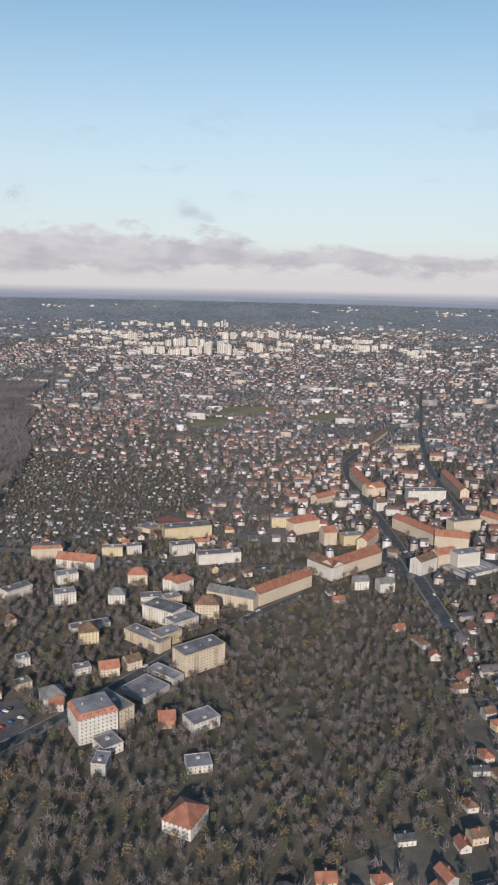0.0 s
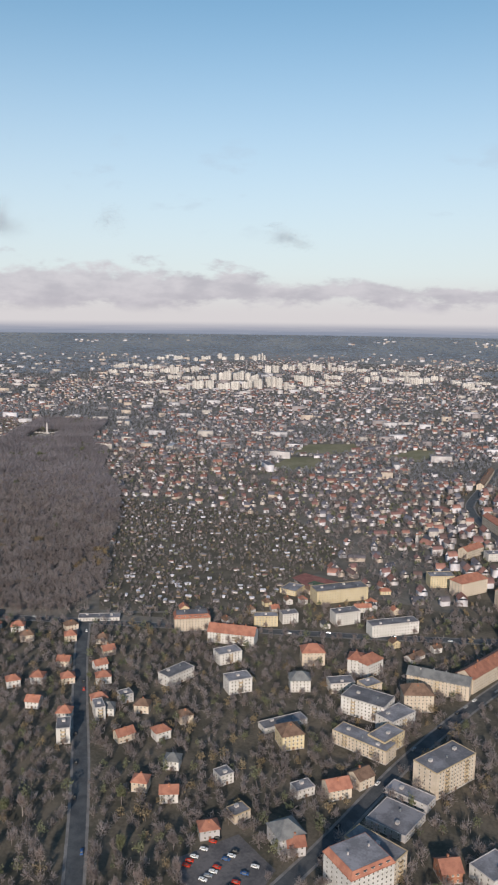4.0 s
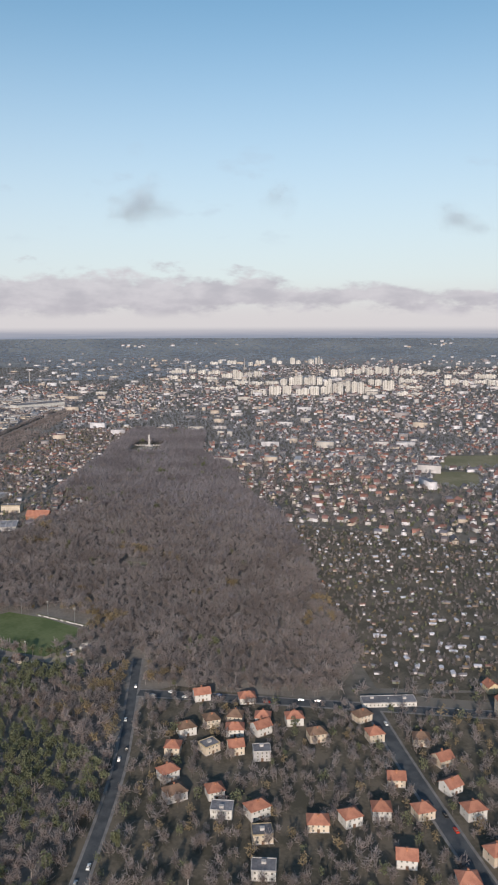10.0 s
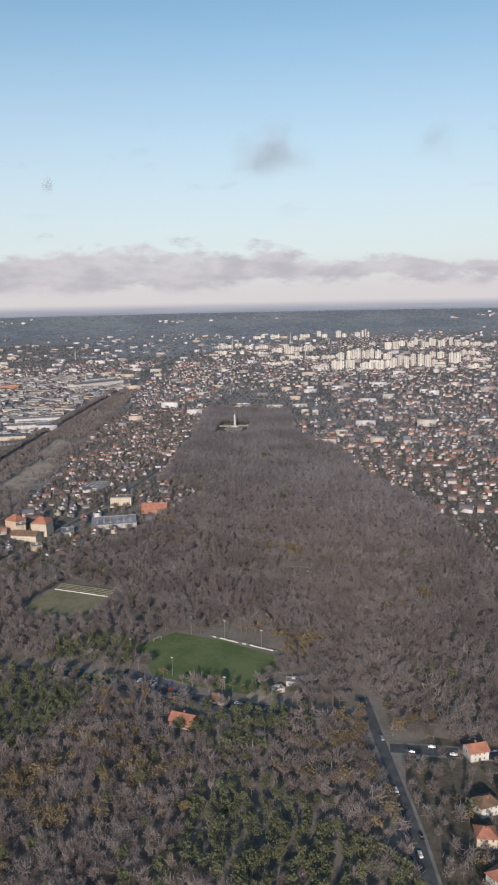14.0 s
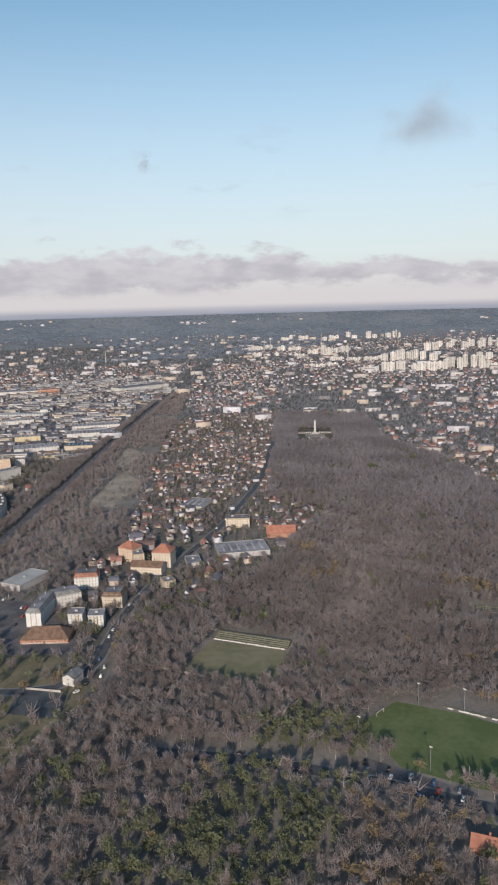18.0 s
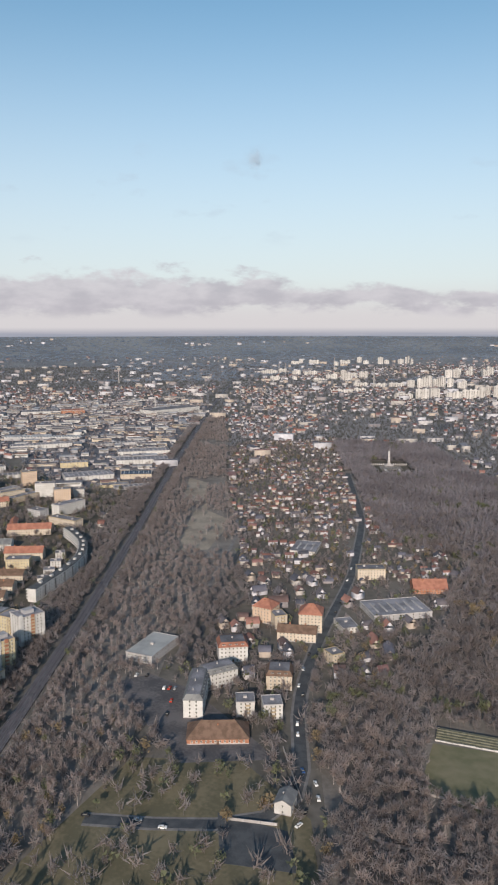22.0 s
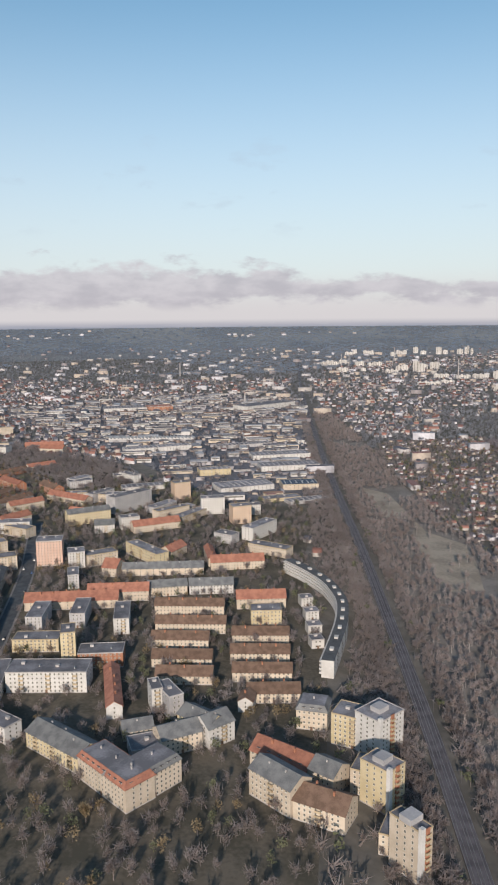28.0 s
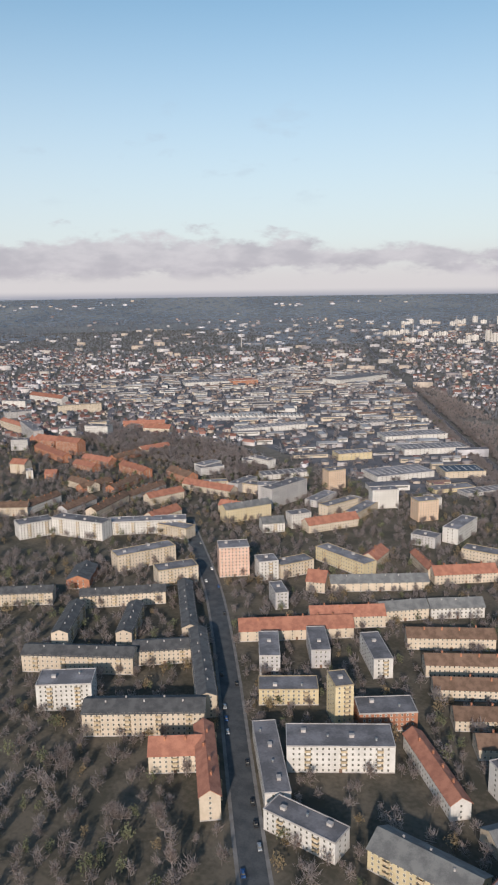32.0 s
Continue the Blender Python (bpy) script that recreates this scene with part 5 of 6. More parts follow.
def memorial():
    def at(u, v):
        p = MEMORIAL @ Vector((u, v, 0))
        return p.x, p.y

    patch("memorial_lawn", [at(-25, 30), at(25, 30), at(27, -50), at(14, -112), at(-14, -112), at(-27, -50)], M_YARDGRASS, "dark winter lawn before the memorial", "lawn", 0.10)
    ob = root("memorial_obelisk", *at(0, 0), 36, "tall pale stone obelisk on a stepped base in the woods", "monument")
    for k in range(3):
        part("step", Shape().box(-6 + k * 1.5, 6 - k * 1.5, -6 + k * 1.5, 6 - k * 1.5, k * 0.9, (k + 1) * 0.9).mesh("step", M_CONC), ob)
    part("shaft", Shape().box(-1.7, 1.7, -1.7, 1.7, 2.7, 19, 0, 0.6).mesh("shaft", M_CONC), ob)
    part("tip", Shape().box(-1.1, 1.1, -1.1, 1.1, 19, 21, 0, 1.0).mesh("tip", M_CONC), ob)
    TAKEN.append((*at(0, -26), 36, 22, 46))
    # low wall with stone posts to both sides of the obelisk
    for side in (-1, 1):
        w = root("memorial_wall", *at(side * 15, 1), 36, "low dark stone wall with a row of pale posts", "wall", "memorial walls")
        part("wall", Shape().box(-9, 9, -0.4, 0.4, 0, 1.6).mesh("wall", M_PATH), w)
        for k in range(7):
            u = -8.4 + k * 2.8
            part("post", Shape().box(u - 0.5, u + 0.5, -0.6, 0.6, 0, 2.9, 0, 0.08).mesh("post", M_CONC), w)
    # paved terrace, ramps curving down from it, sunken basin
    t = root("memorial_terrace", *at(0, -20), 36, "grey stone terrace with kerbs before the obelisk", "terrace")
    part("paving", Shape().box(-14, 14, -9, 9, 0, 0.35).mesh("paving", M_ASPH), t)
    for v in (-9, -3, 3, 9):
        part("kerb", Shape().box(-14, 14, v - 0.4, v + 0.4, 0, 0.8).mesh("kerb", M_PATH), t)
    for side in (-1, 1):
        r = root("memorial_ramp", *at(side * 9, -30), 36, "pale stone ramp curving down from the terrace", "ramp", "memorial ramps")
        for k in range(7):
            u, v = side * (-4.0 * (k / 6) ** 2), -k * 4.4
            part("slab", Shape().box(u - 1.5, u + 1.5, v - 2.1, v + 2.1, 0, 0.4 + 0.12 * (6 - k)).mesh("slab", M_CONC if k % 3 else M_PATH), r)
    q = root("memorial_basin", *at(0, -82), 36, "long narrow stone basin in the memorial lawn", "basin")
    for u in (-3, 3):
        part("rim", Shape().box(u - 0.5, u + 0.5, -14, 14, 0, 0.7).mesh("rim", M_CONC), q)
    for v in (-14, 14):
        part("rim", Shape().box(-3.4, 3.4, v - 0.5, v + 0.5, 0, 0.6).mesh("rim", M_CONC), q)
    part("floor", Shape().box(-2.5, 2.5, -13.5, 13.5, 0, 0.3).mesh("floor", M_PATH), q)


memorial()


# ---- railway masts ----
def catenary():
    pts = fine(RAIL, 45.0)
    proto = None
    for (xa, ya), (xb, yb) in zip(pts[1:40], pts[2:41]):
        turn = math.degrees(math.atan2(yb - ya, xb - xa))
        if proto is None:
            proto = root("railway_mast", xa, ya, turn, "thin grey steel mast with a cross arm over the tracks", "mast", "railway masts", 0.5)
            for s in (-5.0, 5.0):
                part("post", Shape().box(-0.07, 0.07, s - 0.07, s + 0.07, 0, 6.2).mesh("post", M_BALLAST), proto)
                part("arm", Shape().box(-0.04, 0.04, min(s, s * 0.45), max(s, s * 0.45), 5.6, 5.7).mesh("arm", M_BALLAST), proto)
        else:
            copy_thing(proto, pose(xa, ya, 0.5, 0, 0, turn))


catenary()

# ---- far housing estate: slab towers in groups ----
def tower(x, y, turn, L, W, H, wall=None):
    ob = root("tower_block", x, y, turn, "pale high-rise slab of a large housing estate", "apartment building", "high-rise estate")
    m = wall or M_TOWER
    n = max(1, int(L / 13))
    rr = random.Random(int(x * 3 + y))
    for k in range(n):
        u = (k + 0.5) / n * L - L / 2
        h = H * rr.choice((1.0, 1.0, 0.88, 0.76))
        w = W / 2 + rr.uniform(-1.0, 1.5)
        p = part("section", Shape().box(u - L / n / 2 + 0.15, u + L / n / 2 - 0.15, -w, w, 0, h).box(u - 2.5, u + 2.5, -2, 2, h, h + 2.2).mesh("section", m), ob)
        s = Shape()
        for q in range(int(h / 3.0)):
            z = 1.6 + q * 3.0
            for v in (-0.27, 0.27):
                c = u + v * L / n
                s.add([(c - 1.6, -w - 0.05, z - 0.6), (c + 1.6, -w - 0.05, z - 0.6), (c + 1.6, -w - 0.05, z + 0.7), (c - 1.6, -w - 0.05, z + 0.7)], [(0, 1, 2, 3)])
        tagged(part("glazing", s.mesh("tower_windows", M_GLASS), p), kind="stuff")
    TAKEN.append((x, y, turn, L / 2, W / 2 + 6))


tower(-1713, 1768, 21, 46, 11, 16.5)
tower(-1676, 1795, 36, 34, 11, 24.7)
tower(-1659, 1830, 44, 25, 11, 24.9)
tower(-1612, 1843, 28, 37, 11, 21.4)
tower(-1584, 1864, 23, 27, 11, 26.4)
tower(-1576, 1913, 36, 32, 11, 26.8)
tower(-1565, 1943, 49, 13, 11, 28.7)
tower(-1533, 1923, 25, 15, 11, 35.0)
tower(-1553, 2000, 24, 14, 11, 32.7)
tower(-1519, 1978, 37, 16, 11, 39.0)
tower(-1495, 1973, 45, 17, 11, 33.6)
tower(-1488, 2001, 36, 17, 11, 18.7)
tower(-1471, 2012, 20, 20, 11, 11.9)
tower(-1423, 1981, 28, 9, 11, 8.3)
tower(-1373, 1996, 46, 33, 11, 11.6)
tower(-1342, 2021, 33, 24, 11, 10.0)
tower(-1856, 2091, 22, 21, 11, 24.7)
tower(-1824, 2114, 35, 44, 11, 34.2)
tower(-1800, 2160, 45, 39, 11, 30.7)
tower(-1772, 2180, 27, 18, 11, 24.9)
tower(-1725, 2158, 22, 26, 11, 22.6)
tower(-1936, 2532, 36, 24, 11, 37.4)
tower(-1928, 2575, 44, 26, 11, 26.7)
tower(-1989, 2737, 30, 21, 11, 28.2)
tower(-1928, 2696, 24, 27, 11, 23.0)
tower(-1979, 2833, 30, 15, 11, 24.1)
tower(-1855, 2666, 46, 27, 11, 29.3)
tower(-1893, 2806, 31, 26, 11, 33.0)
tower(-1818, 2732, 18, 27, 11, 29.7)
tower(-1835, 2846, 35, 15, 11, 30.8)
tower(-1784, 2798, 41, 21, 11, 20.9)
tower(-1762, 2815, 32, 27, 11, 20.9)
tower(-1729, 2838, 22, 44, 11, 16.3)
tower(-1675, 2835, 36, 37, 11, 13.8)
tower(-1725, 3013, 50, 13, 11, 12.2)
tower(-1632, 2281, 29, 19, 11, 21.2)
tower(-1591, 2256, 20, 21, 11, 20.9)
tower(-1483, 2122, 34, 34, 11, 30.2)
tower(-1574, 2385, 43, 16, 11, 21.7)
tower(-1557, 2427, 31, 41, 11, 14.0)
tower(-1469, 2184, 20, 15, 11, 14.5)
tower(-1437, 2207, 36, 52, 11, 10.9)
tower(-1410, 2385, 44, 19, 11, 19.2)
tower(-1408, 2445, 30, 26, 11, 17.7)
tower(-1359, 2422, 21, 17, 11, 17.4)
tower(-1363, 2535, 36, 53, 11, 10.1)
tower(-1291, 2473, 44, 31, 11, 19.5)
tower(-1533, 2673, 31, 25, 11, 17.2)
tower(-1594, 2934, 21, 60, 11, 11.7)
tower(-1434, 2781, 36, 81, 11, 15.4)
tower(-2565, 2328, 46, 61, 11, 16.6)
tower(-2566, 2418, 30, 31, 11, 16.9)
tower(-2460, 2359, 21, 32, 11, 16.3)
tower(-2399, 2359, 34, 49, 11, 16.1)
tower(-2233, 2243, 43, 38, 11, 17.3)
tower(-2161, 2222, 30, 37, 11, 33.8)
tower(-2204, 2339, 21, 29, 11, 19.8)
tower(-2174, 2360, 34, 31, 11, 22.0)
tower(-2356, 2082, 43, 32, 11, 17.0)
tower(-2317, 2145, 30, 16, 11, 12.9)
tower(-2202, 2124, 21, 39, 11, 12.5)
tower(-1900, 1868, 36, 33, 11, 10.7)
tower(-2001, 2044, 45, 45, 11, 11.6)
tower(-1944, 2056, 32, 46, 11, 11.5)
tower(-1902, 2088, 20, 44, 11, 11.5)
tower(-1930, 1821, 37, 59, 11, 8.9)
tower(-2776, 2797, 44, 35, 11, 13.6)
tower(-2781, 2851, 34, 18, 11, 16.6)
tower(-2721, 2867, 23, 46, 11, 16.4)
tower(-2603, 2862, 33, 20, 11, 21.5)
tower(-2610, 2946, 44, 46, 11, 16.4)
tower(-2580, 3020, 30, 20, 11, 24.9)
tower(-2532, 2998, 17, 23, 11, 19.1)
tower(-2479, 3031, 30, 23, 11, 30.0)
tower(-2458, 3046, 44, 20, 11, 21.8)
tower(-2405, 3079, 28, 25, 11, 21.8)
tower(-2385, 3092, 19, 10, 11, 32.7)
tower(-2387, 3118, 33, 8, 11, 41.2)
tower(-2365, 3106, 42, 10, 11, 24.5)
tower(-1152, 2554, 48, 34, 11, 10.2)
tower(-1060, 2426, 31, 39, 11, 15.4)
tower(-1072, 2589, 46, 56, 11, 8.2)
tower(-1011, 2363, 29, 54, 11, 11.2)
tower(-1341, 2557, 44, 17, 11, 16.8)
tower(-1240, 2421, 31, 40, 11, 23.7)
tower(-1232, 2486, 45, 22, 11, 20.2)
tower(-1262, 2622, 31, 25, 11, 17.0)
tower(-1243, 2637, 48, 12, 11, 17.0)


def chimney_stack(x, y, h, wide=1.4, label="tall slim chimney above the roofs"):
    ob = root("chimney_stack", x, y, 0, label, "chimney")
    part("shaft", Shape().box(-wide, wide, -wide, wide, 0, h, 0, wide * 0.4).mesh("shaft", M_CONC), ob)
    part("collar", Shape().box(-wide * 0.8, wide * 0.8, -wide * 0.8, wide * 0.8, h - 2, h - 1).mesh("collar", WALL["brick"]), ob)


for p in ((-2502, 2689, 52), (-2042, 1213, 26), (-2466, 2298, 45), (-2504, 2308, 45), (-441, 678, 14), (-2675, 1672, 40), (-1927, 1994, 60)):
    chimney_stack(*p)

# ---- parked and driving cars ----
CARS = [car_of(c) for c in ("white", "silver", "black", "red", "blue")]
spots = []
for road, wide in ROADS:
    pts = fine(road, 9.0)
    for i, ((xa, ya), (xb, yb)) in enumerate(zip(pts, pts[1:])):
        if ya > 560 or rng.random() < 0.45 or not seen_land(xa, ya, -20):
            continue
        d = Vector((xb - xa, yb - ya)).normalized()
        s = rng.choice((-1, 1)) * (wide / 2 - 1.1)
        spots.append((xa - d.y * s, ya + d.x * s, math.degrees(math.atan2(d.y, d.x))))
for i in range(5):
    for k in range(7):
        if rng.random() < 0.65:
            spots.append((-1106 + i * 15 + k * 2.4, 273 + k * 1.6 - i * 6, 120 + rng.normal() * 4))
for i in range(6):
    for k in range(7):
        if rng.random() < 0.6:
            spots.append((-284 + k * 3.0 + i * 9, 565 + i * 9 + k * 1.5, 60 + rng.normal() * 4))
for i in range(3):
    for k in range(9):
        if rng.random() < 0.6:
            spots.insert(0, (-327 + i * 11 + rng.normal() * 0.3, 208 + k * 2.9 - i * 2, 20 + rng.normal() * 4))
for k in range(14):
    spots.insert(0, (-814 + k * 3.3 + rng.normal() * 0.5, 263 + k * 0.55 - (k % 3) * 4.5, 110 + rng.normal() * 6))
lots, spots = spots[:30], spots[30:]
random.shuffle(spots)
spots = lots + spots
for i, (cx, cy, ct) in enumerate(spots[:150]):
    m = pose(cx, cy, 0.15, 0, 0, ct)
    kind = CARS[int(rng.choice(5, p=(0.3, 0.27, 0.28, 0.07, 0.08)))]
    if i < 5:
        CARS[i].matrix_basis = m
    else:
        copy_thing(kind, m)

# ---- the mass of the suburb: houses, sheds, halls and trees too many to count ----
def free(x, y, pad=2.0):
    """Whether plan points keep clear of buildings, roads and rails."""
    ok = np.ones(len(x), dtype=bool)
    for bx, by, turn, hl, hw in TAKEN:
        c, s = math.cos(radians(turn)), math.sin(radians(turn))
        dx, dy = x - bx, y - by
        ok &= ~((np.abs(dx * c + dy * s) < hl + pad) & (np.abs(-dx * s + dy * c) < hw + pad))
    for road, wide in ROADS:
        ok &= near_line(road, x, y) > wide / 2 + min(pad, 3.0)
    ok &= near_line(RAIL, x, y) > 5.5 + min(pad, 2)
    for poly in (PITCH, PITCH_B, LOT, LOT_B, LOT_C):
        ok &= ~inside(poly, x, y)
    return ok


HOUSE_FACES = [(0, 1, 5), (0, 5, 4), (1, 2, 6), (1, 6, 5), (2, 3, 7), (2, 7, 6), (3, 0, 4), (3, 4, 7), (4, 7, 8), (5, 9, 6), (10, 11, 14), (10, 14, 15), (12, 13, 15), (12, 15, 14)]
HOUSE_SLOTS = [0] * 10 + [1] * 4


def houses(name, x, y, turn, L, W, H, R, mats, label, category):
    """Gabled boxes, one island for the walls and one for the roof of each."""
    n = len(x)
    a, b, z = L / 2, W / 2, level(x, y)
    o = 0.4
    P = np.zeros((n, 16, 3))
    for i, (sx, sy) in enumerate(((-1, -1), (1, -1), (1, 1), (-1, 1))):
        P[:, i] = np.stack([sx * a, sy * b, 0 * a - 0.5], 1)
        P[:, i + 4] = np.stack([sx * a, sy * b, H], 1)
    P[:, 8], P[:, 9] = np.stack([-a, 0 * a, H + R], 1), np.stack([a, 0 * a, H + R], 1)
    P[:, 10], P[:, 11] = np.stack([-a - o, -b - o, H - 0.1], 1), np.stack([a + o, -b - o, H - 0.1], 1)
    P[:, 12], P[:, 13] = np.stack([a + o, b + o, H - 0.1], 1), np.stack([-a - o, b + o, H - 0.1], 1)
    P[:, 14], P[:, 15] = np.stack([a + o, 0 * a, H + R + 0.12], 1), np.stack([-a - o, 0 * a, H + R + 0.12], 1)
    c, s = np.cos(np.radians(turn))[:, None], np.sin(np.radians(turn))[:, None]
    Q = P.copy()
    Q[..., 0], Q[..., 1] = P[..., 0] * c - P[..., 1] * s + x[:, None], P[..., 0] * s + P[..., 1] * c + y[:, None]
    Q[..., 2] += z[:, None]
    tagged(many(name, Q, HOUSE_FACES, name, mats, HOUSE_SLOTS), label, category, kind="stuff")


def lattice(step_a, step_b, turn, box, street=0):
    """Plan points on a turned grid with small shifts; every few rows one is left out for a street."""
    x0, x1, y0, y1 = box
    c, s = math.cos(radians(turn)), math.sin(radians(turn))
    R = math.hypot(x1 - x0, y1 - y0) / 2 + 50
    u = np.arange(-R, R, step_a)
    v = np.arange(-R, R, step_b)
    i = np.arange(len(v))
    if street:
        v = v + (i // street) * step_b * 0.7
    U, V = np.meshgrid(u, v)
    U = U + rng.normal(size=U.shape) * step_a * 0.27
    V = V + rng.normal(size=V.shape) * step_b * 0.22
    x, y = (x0 + x1) / 2 + U * c - V * s, (y0 + y1) / 2 + U * s + V * c
    x, y = x.ravel(), y.ravel()
    k = (x > x0) & (x < x1) & (y > y0) & (y < y1)
    return x[k], y[k]


def zone_free(x, y):
    ok = seen_land(x, y)
    for poly in (FOREST, STRIP, BANK, FIELD, FIELD_B, FIELD_C, SAND, SAND_B, INDUSTRY, ALLOT, FLATS, THICKET):
        ok &= ~inside(poly, x, y)
    return ok


# allotment sheds
x, y = lattice(10.0, 9.5, 35, (-860, -440, 360, 710), 5)
k = inside(ALLOT, x, y) & free(x, y) & (rng.random(len(x)) < 0.4 + 0.5 * smooth(x, y, 40, 21))
x, y = x[k], y[k]
n = len(x)
houses("garden_sheds", x, y, 35 + rng.choice((0, 90), n) + rng.normal(size=n) * 8, rng.uniform(1.8, 4.8, n), rng.uniform(1.5, 2.6, n), rng.uniform(1.0, 1.7, n), rng.uniform(0.2, 0.7, n),
       [M_SHED, M_SHEDROOF], "small huts in allotment gardens, pale and brown", "sheds")
x, y = lattice(8.6, 8.2, 40, (-1560, -1000, 420, 1120), 4)
k = inside(RAILHOMES, x, y) & ~inside(THICKET, x, y) & free(x, y) & (rng.random(len(x)) < 0.24 + 0.3 * smooth(x, y, 50, 22))
x, y = x[k], y[k]
n = len(x)
houses("garden_sheds", x, y, 40 + rng.choice((0, 90), n) + rng.normal(size=n) * 8, rng.uniform(3, 8.5, n), rng.uniform(2.8, 5.4, n), rng.uniform(1.8, 3.4, n), rng.uniform(0.6, 2.2, n),
       [M_HWALL, M_HROOF], "small homes and huts in gardens beside the railway woods", "sheds")

# family houses out to the far estate
HX, HY = [], []
for turn, box in ((38, (-1560, 60, 150, 1300)), (52, (-2900, 60, 1300, 2300)), (40, (-3900, 60, 2300, 3800)), (25, (-3900, -1560, 250, 1300))):
    x, y = lattice(13.5 if box[3] < 1400 else 17, 15.0 if box[3] < 1400 else 19, turn, box, 2)
    k = zone_free(x, y) & ~inside(RAILHOMES, x, y) & free(x, y, 6)
    r = np.hypot(x + 600, y)
    dens = np.where(r < 1300, 0.78, np.where(r < 2300, 0.70, 0.50))
    dens = dens * np.clip(smooth(x, y, 190, 3) * 2.4 - 0.25, 0.05, 1.0)
    dens = np.where(r > 2500, dens * np.clip(smooth(x, y, 420, 5) * 3 - 1.1, 0, 1), dens)
    dens = np.where(r > 3450, dens * np.clip((3850 - r) / 400, 0, 1), dens)
    dens = np.where(inside(VILLAS, x, y) | ((y < 300) & (x < -640)), 0.0, dens)
    k &= (rng.random(len(x)) < dens) & (near_line(RAIL, x, y) > 26)
    HX.append(x[k]), HY.append(y[k])
x, y = np.concatenate(HX), np.concatenate(HY)
n = len(x)
far = np.hypot(x + 600, y) > 1500
town = inside(OLDTOWN, x, y)
L = rng.uniform(5.5, 8.6, n) * np.where(rng.random(n) < 0.10, 1.9, 1.0) * np.where(town, 1.25, 1.0)
W = rng.uniform(5.0, 6.8, n) * np.where(town, 1.15, 1.0)
H = rng.uniform(2.5, 4.2, n) * np.where(town, 1.7, 1.0)
turn = 38 + 14 * (smooth(x, y, 300, 9) - 0.5) * 4 + rng.choice((0, 90), n, p=(0.4, 0.6)) + rng.normal(size=n) * 9
nearest = np.argsort(np.hypot(x + 500, y))[:90]
lone = np.zeros(n, dtype=bool)
lone[nearest] = True
for i in np.flatnonzero(lone):
    block(float(x[i]), float(y[i]), float(turn[i]), float(min(L[i], 14)), float(W[i]), float(H[i]), random.choice(("gable_red", "gable_brown", "hip_red", "gable_dark", "hip_brown", "gable_red")),
          random.choice(("white", "cream", "white", "grey", "yellow")), single=False, name="house")
m = ~lone
houses("suburban_houses", x[m], y[m], turn[m], L[m], W[m], H[m], W[m] * rng.uniform(0.38, 0.62, m.sum()), [M_HWALL, M_HROOF], "countless gabled houses, pale walls, red and brown roofs", "houses")
hx, hy = x, y

# flat-roofed blocks scattered in the middle distance
x, y = lattice(60, 52, 44, (-3500, -150, 700, 3700), 0)
r = np.hypot(x + 600, y)
k = zone_free(x, y) & free(x, y, 14) & (rng.random(len(x)) < np.where(r > 2700, 0.22, 0.32)) & (r > 900) & (r < 3750)
x, y = x[k], y[k]
n = len(x)
houses("flat_roofed_blocks", x, y, 40 + rng.choice((0, 90), n, p=(0.75, 0.25)) + rng.normal(size=n) * 10, rng.uniform(12, 34, n), rng.uniform(8, 11, n), rng.uniform(5, 11, n), rng.uniform(0.1, 0.5, n),
       [M_HWALL, M_HALLROOF], "pale apartment rows among distant houses", "houses")

# works halls
x, y = lattice(44, 31, 47, (-2560, -1400, 520, 1420), 0)
k = inside(INDUSTRY, x, y) & free(x, y, 9) & (rng.random(len(x)) < 0.9)
x, y = x[k], y[k]
n = len(x)
ht, hl, hw, hh = 47 + rng.choice((0, 90), n, p=(0.8, 0.2)) + rng.normal(size=n) * 3, rng.uniform(10, 36, n), rng.uniform(6, 15, n), rng.uniform(2.5, 6, n)
HALL_ROOFS = [mat("pale_hall_roof", (0.263, 0.259, 0.276), (0.378, 0.373, 0.390), 12, 0.7, 0.2), mat("dark_hall_roof", (0.110, 0.110, 0.127), (0.200, 0.190, 0.207), 12, 0.8, 0.2), mat("rusty_hall_roof", (0.20, 0.13, 0.10), (0.28, 0.18, 0.14), 8, 0.8, 0.2)]
for i in range(n):
    tone = int(rng.choice(3, p=(0.5, 0.38, 0.12)))
    wall = rng.choice(("white", "grey", "cream", "grey", "white"))
    ob = root("works_hall", float(x[i]), float(y[i]), float(ht[i]), "%s works hall with a %s low roof in a yard" % (WALL_WORD[wall], ("pale grey", "dark grey", "rust-brown")[tone]), "hall", "works halls")
    la, lb, lh = float(hl[i]) / 2, float(hw[i]) / 2, float(hh[i])
    part("wall", Shape().box(-la, la, -lb, lb, 0, lh).mesh("wall", WALL[wall]), ob)
    up_ = float(rng.uniform(0.2, 1.6))
    part("roof", Shape().add([(-la - 0.3, -lb - 0.3, lh), (la + 0.3, -lb - 0.3, lh), (la + 0.3, 0, lh + up_), (-la - 0.3, 0, lh + up_), (la + 0.3, lb + 0.3, lh), (-la - 0.3, lb + 0.3, lh)],
                             [(0, 1, 2, 3), (3, 2, 4, 5), (0, 3, 5), (1, 4, 2)]).mesh("roof", HALL_ROOFS[tone]), ob)
    part("window_band", Shape().box(-la * 0.9, la * 0.9, -lb - 0.06, -lb, lh * 0.55, lh * 0.8).mesh("window_band", M_GLASS), ob)
    part("gate", Shape().box(-1.6, 1.6, -lb - 0.12, -lb, 0, min(2.8, lh * 0.5)).mesh("gate", M_METAL), ob)
x, y = lattice(15, 13, 47, (-2560, -1400, 520, 1420), 0)
k = inside(INDUSTRY, x, y) & free(x, y, 3) & (rng.random(len(x)) < 0.55)
x, y = x[k], y[k]
n = len(x)
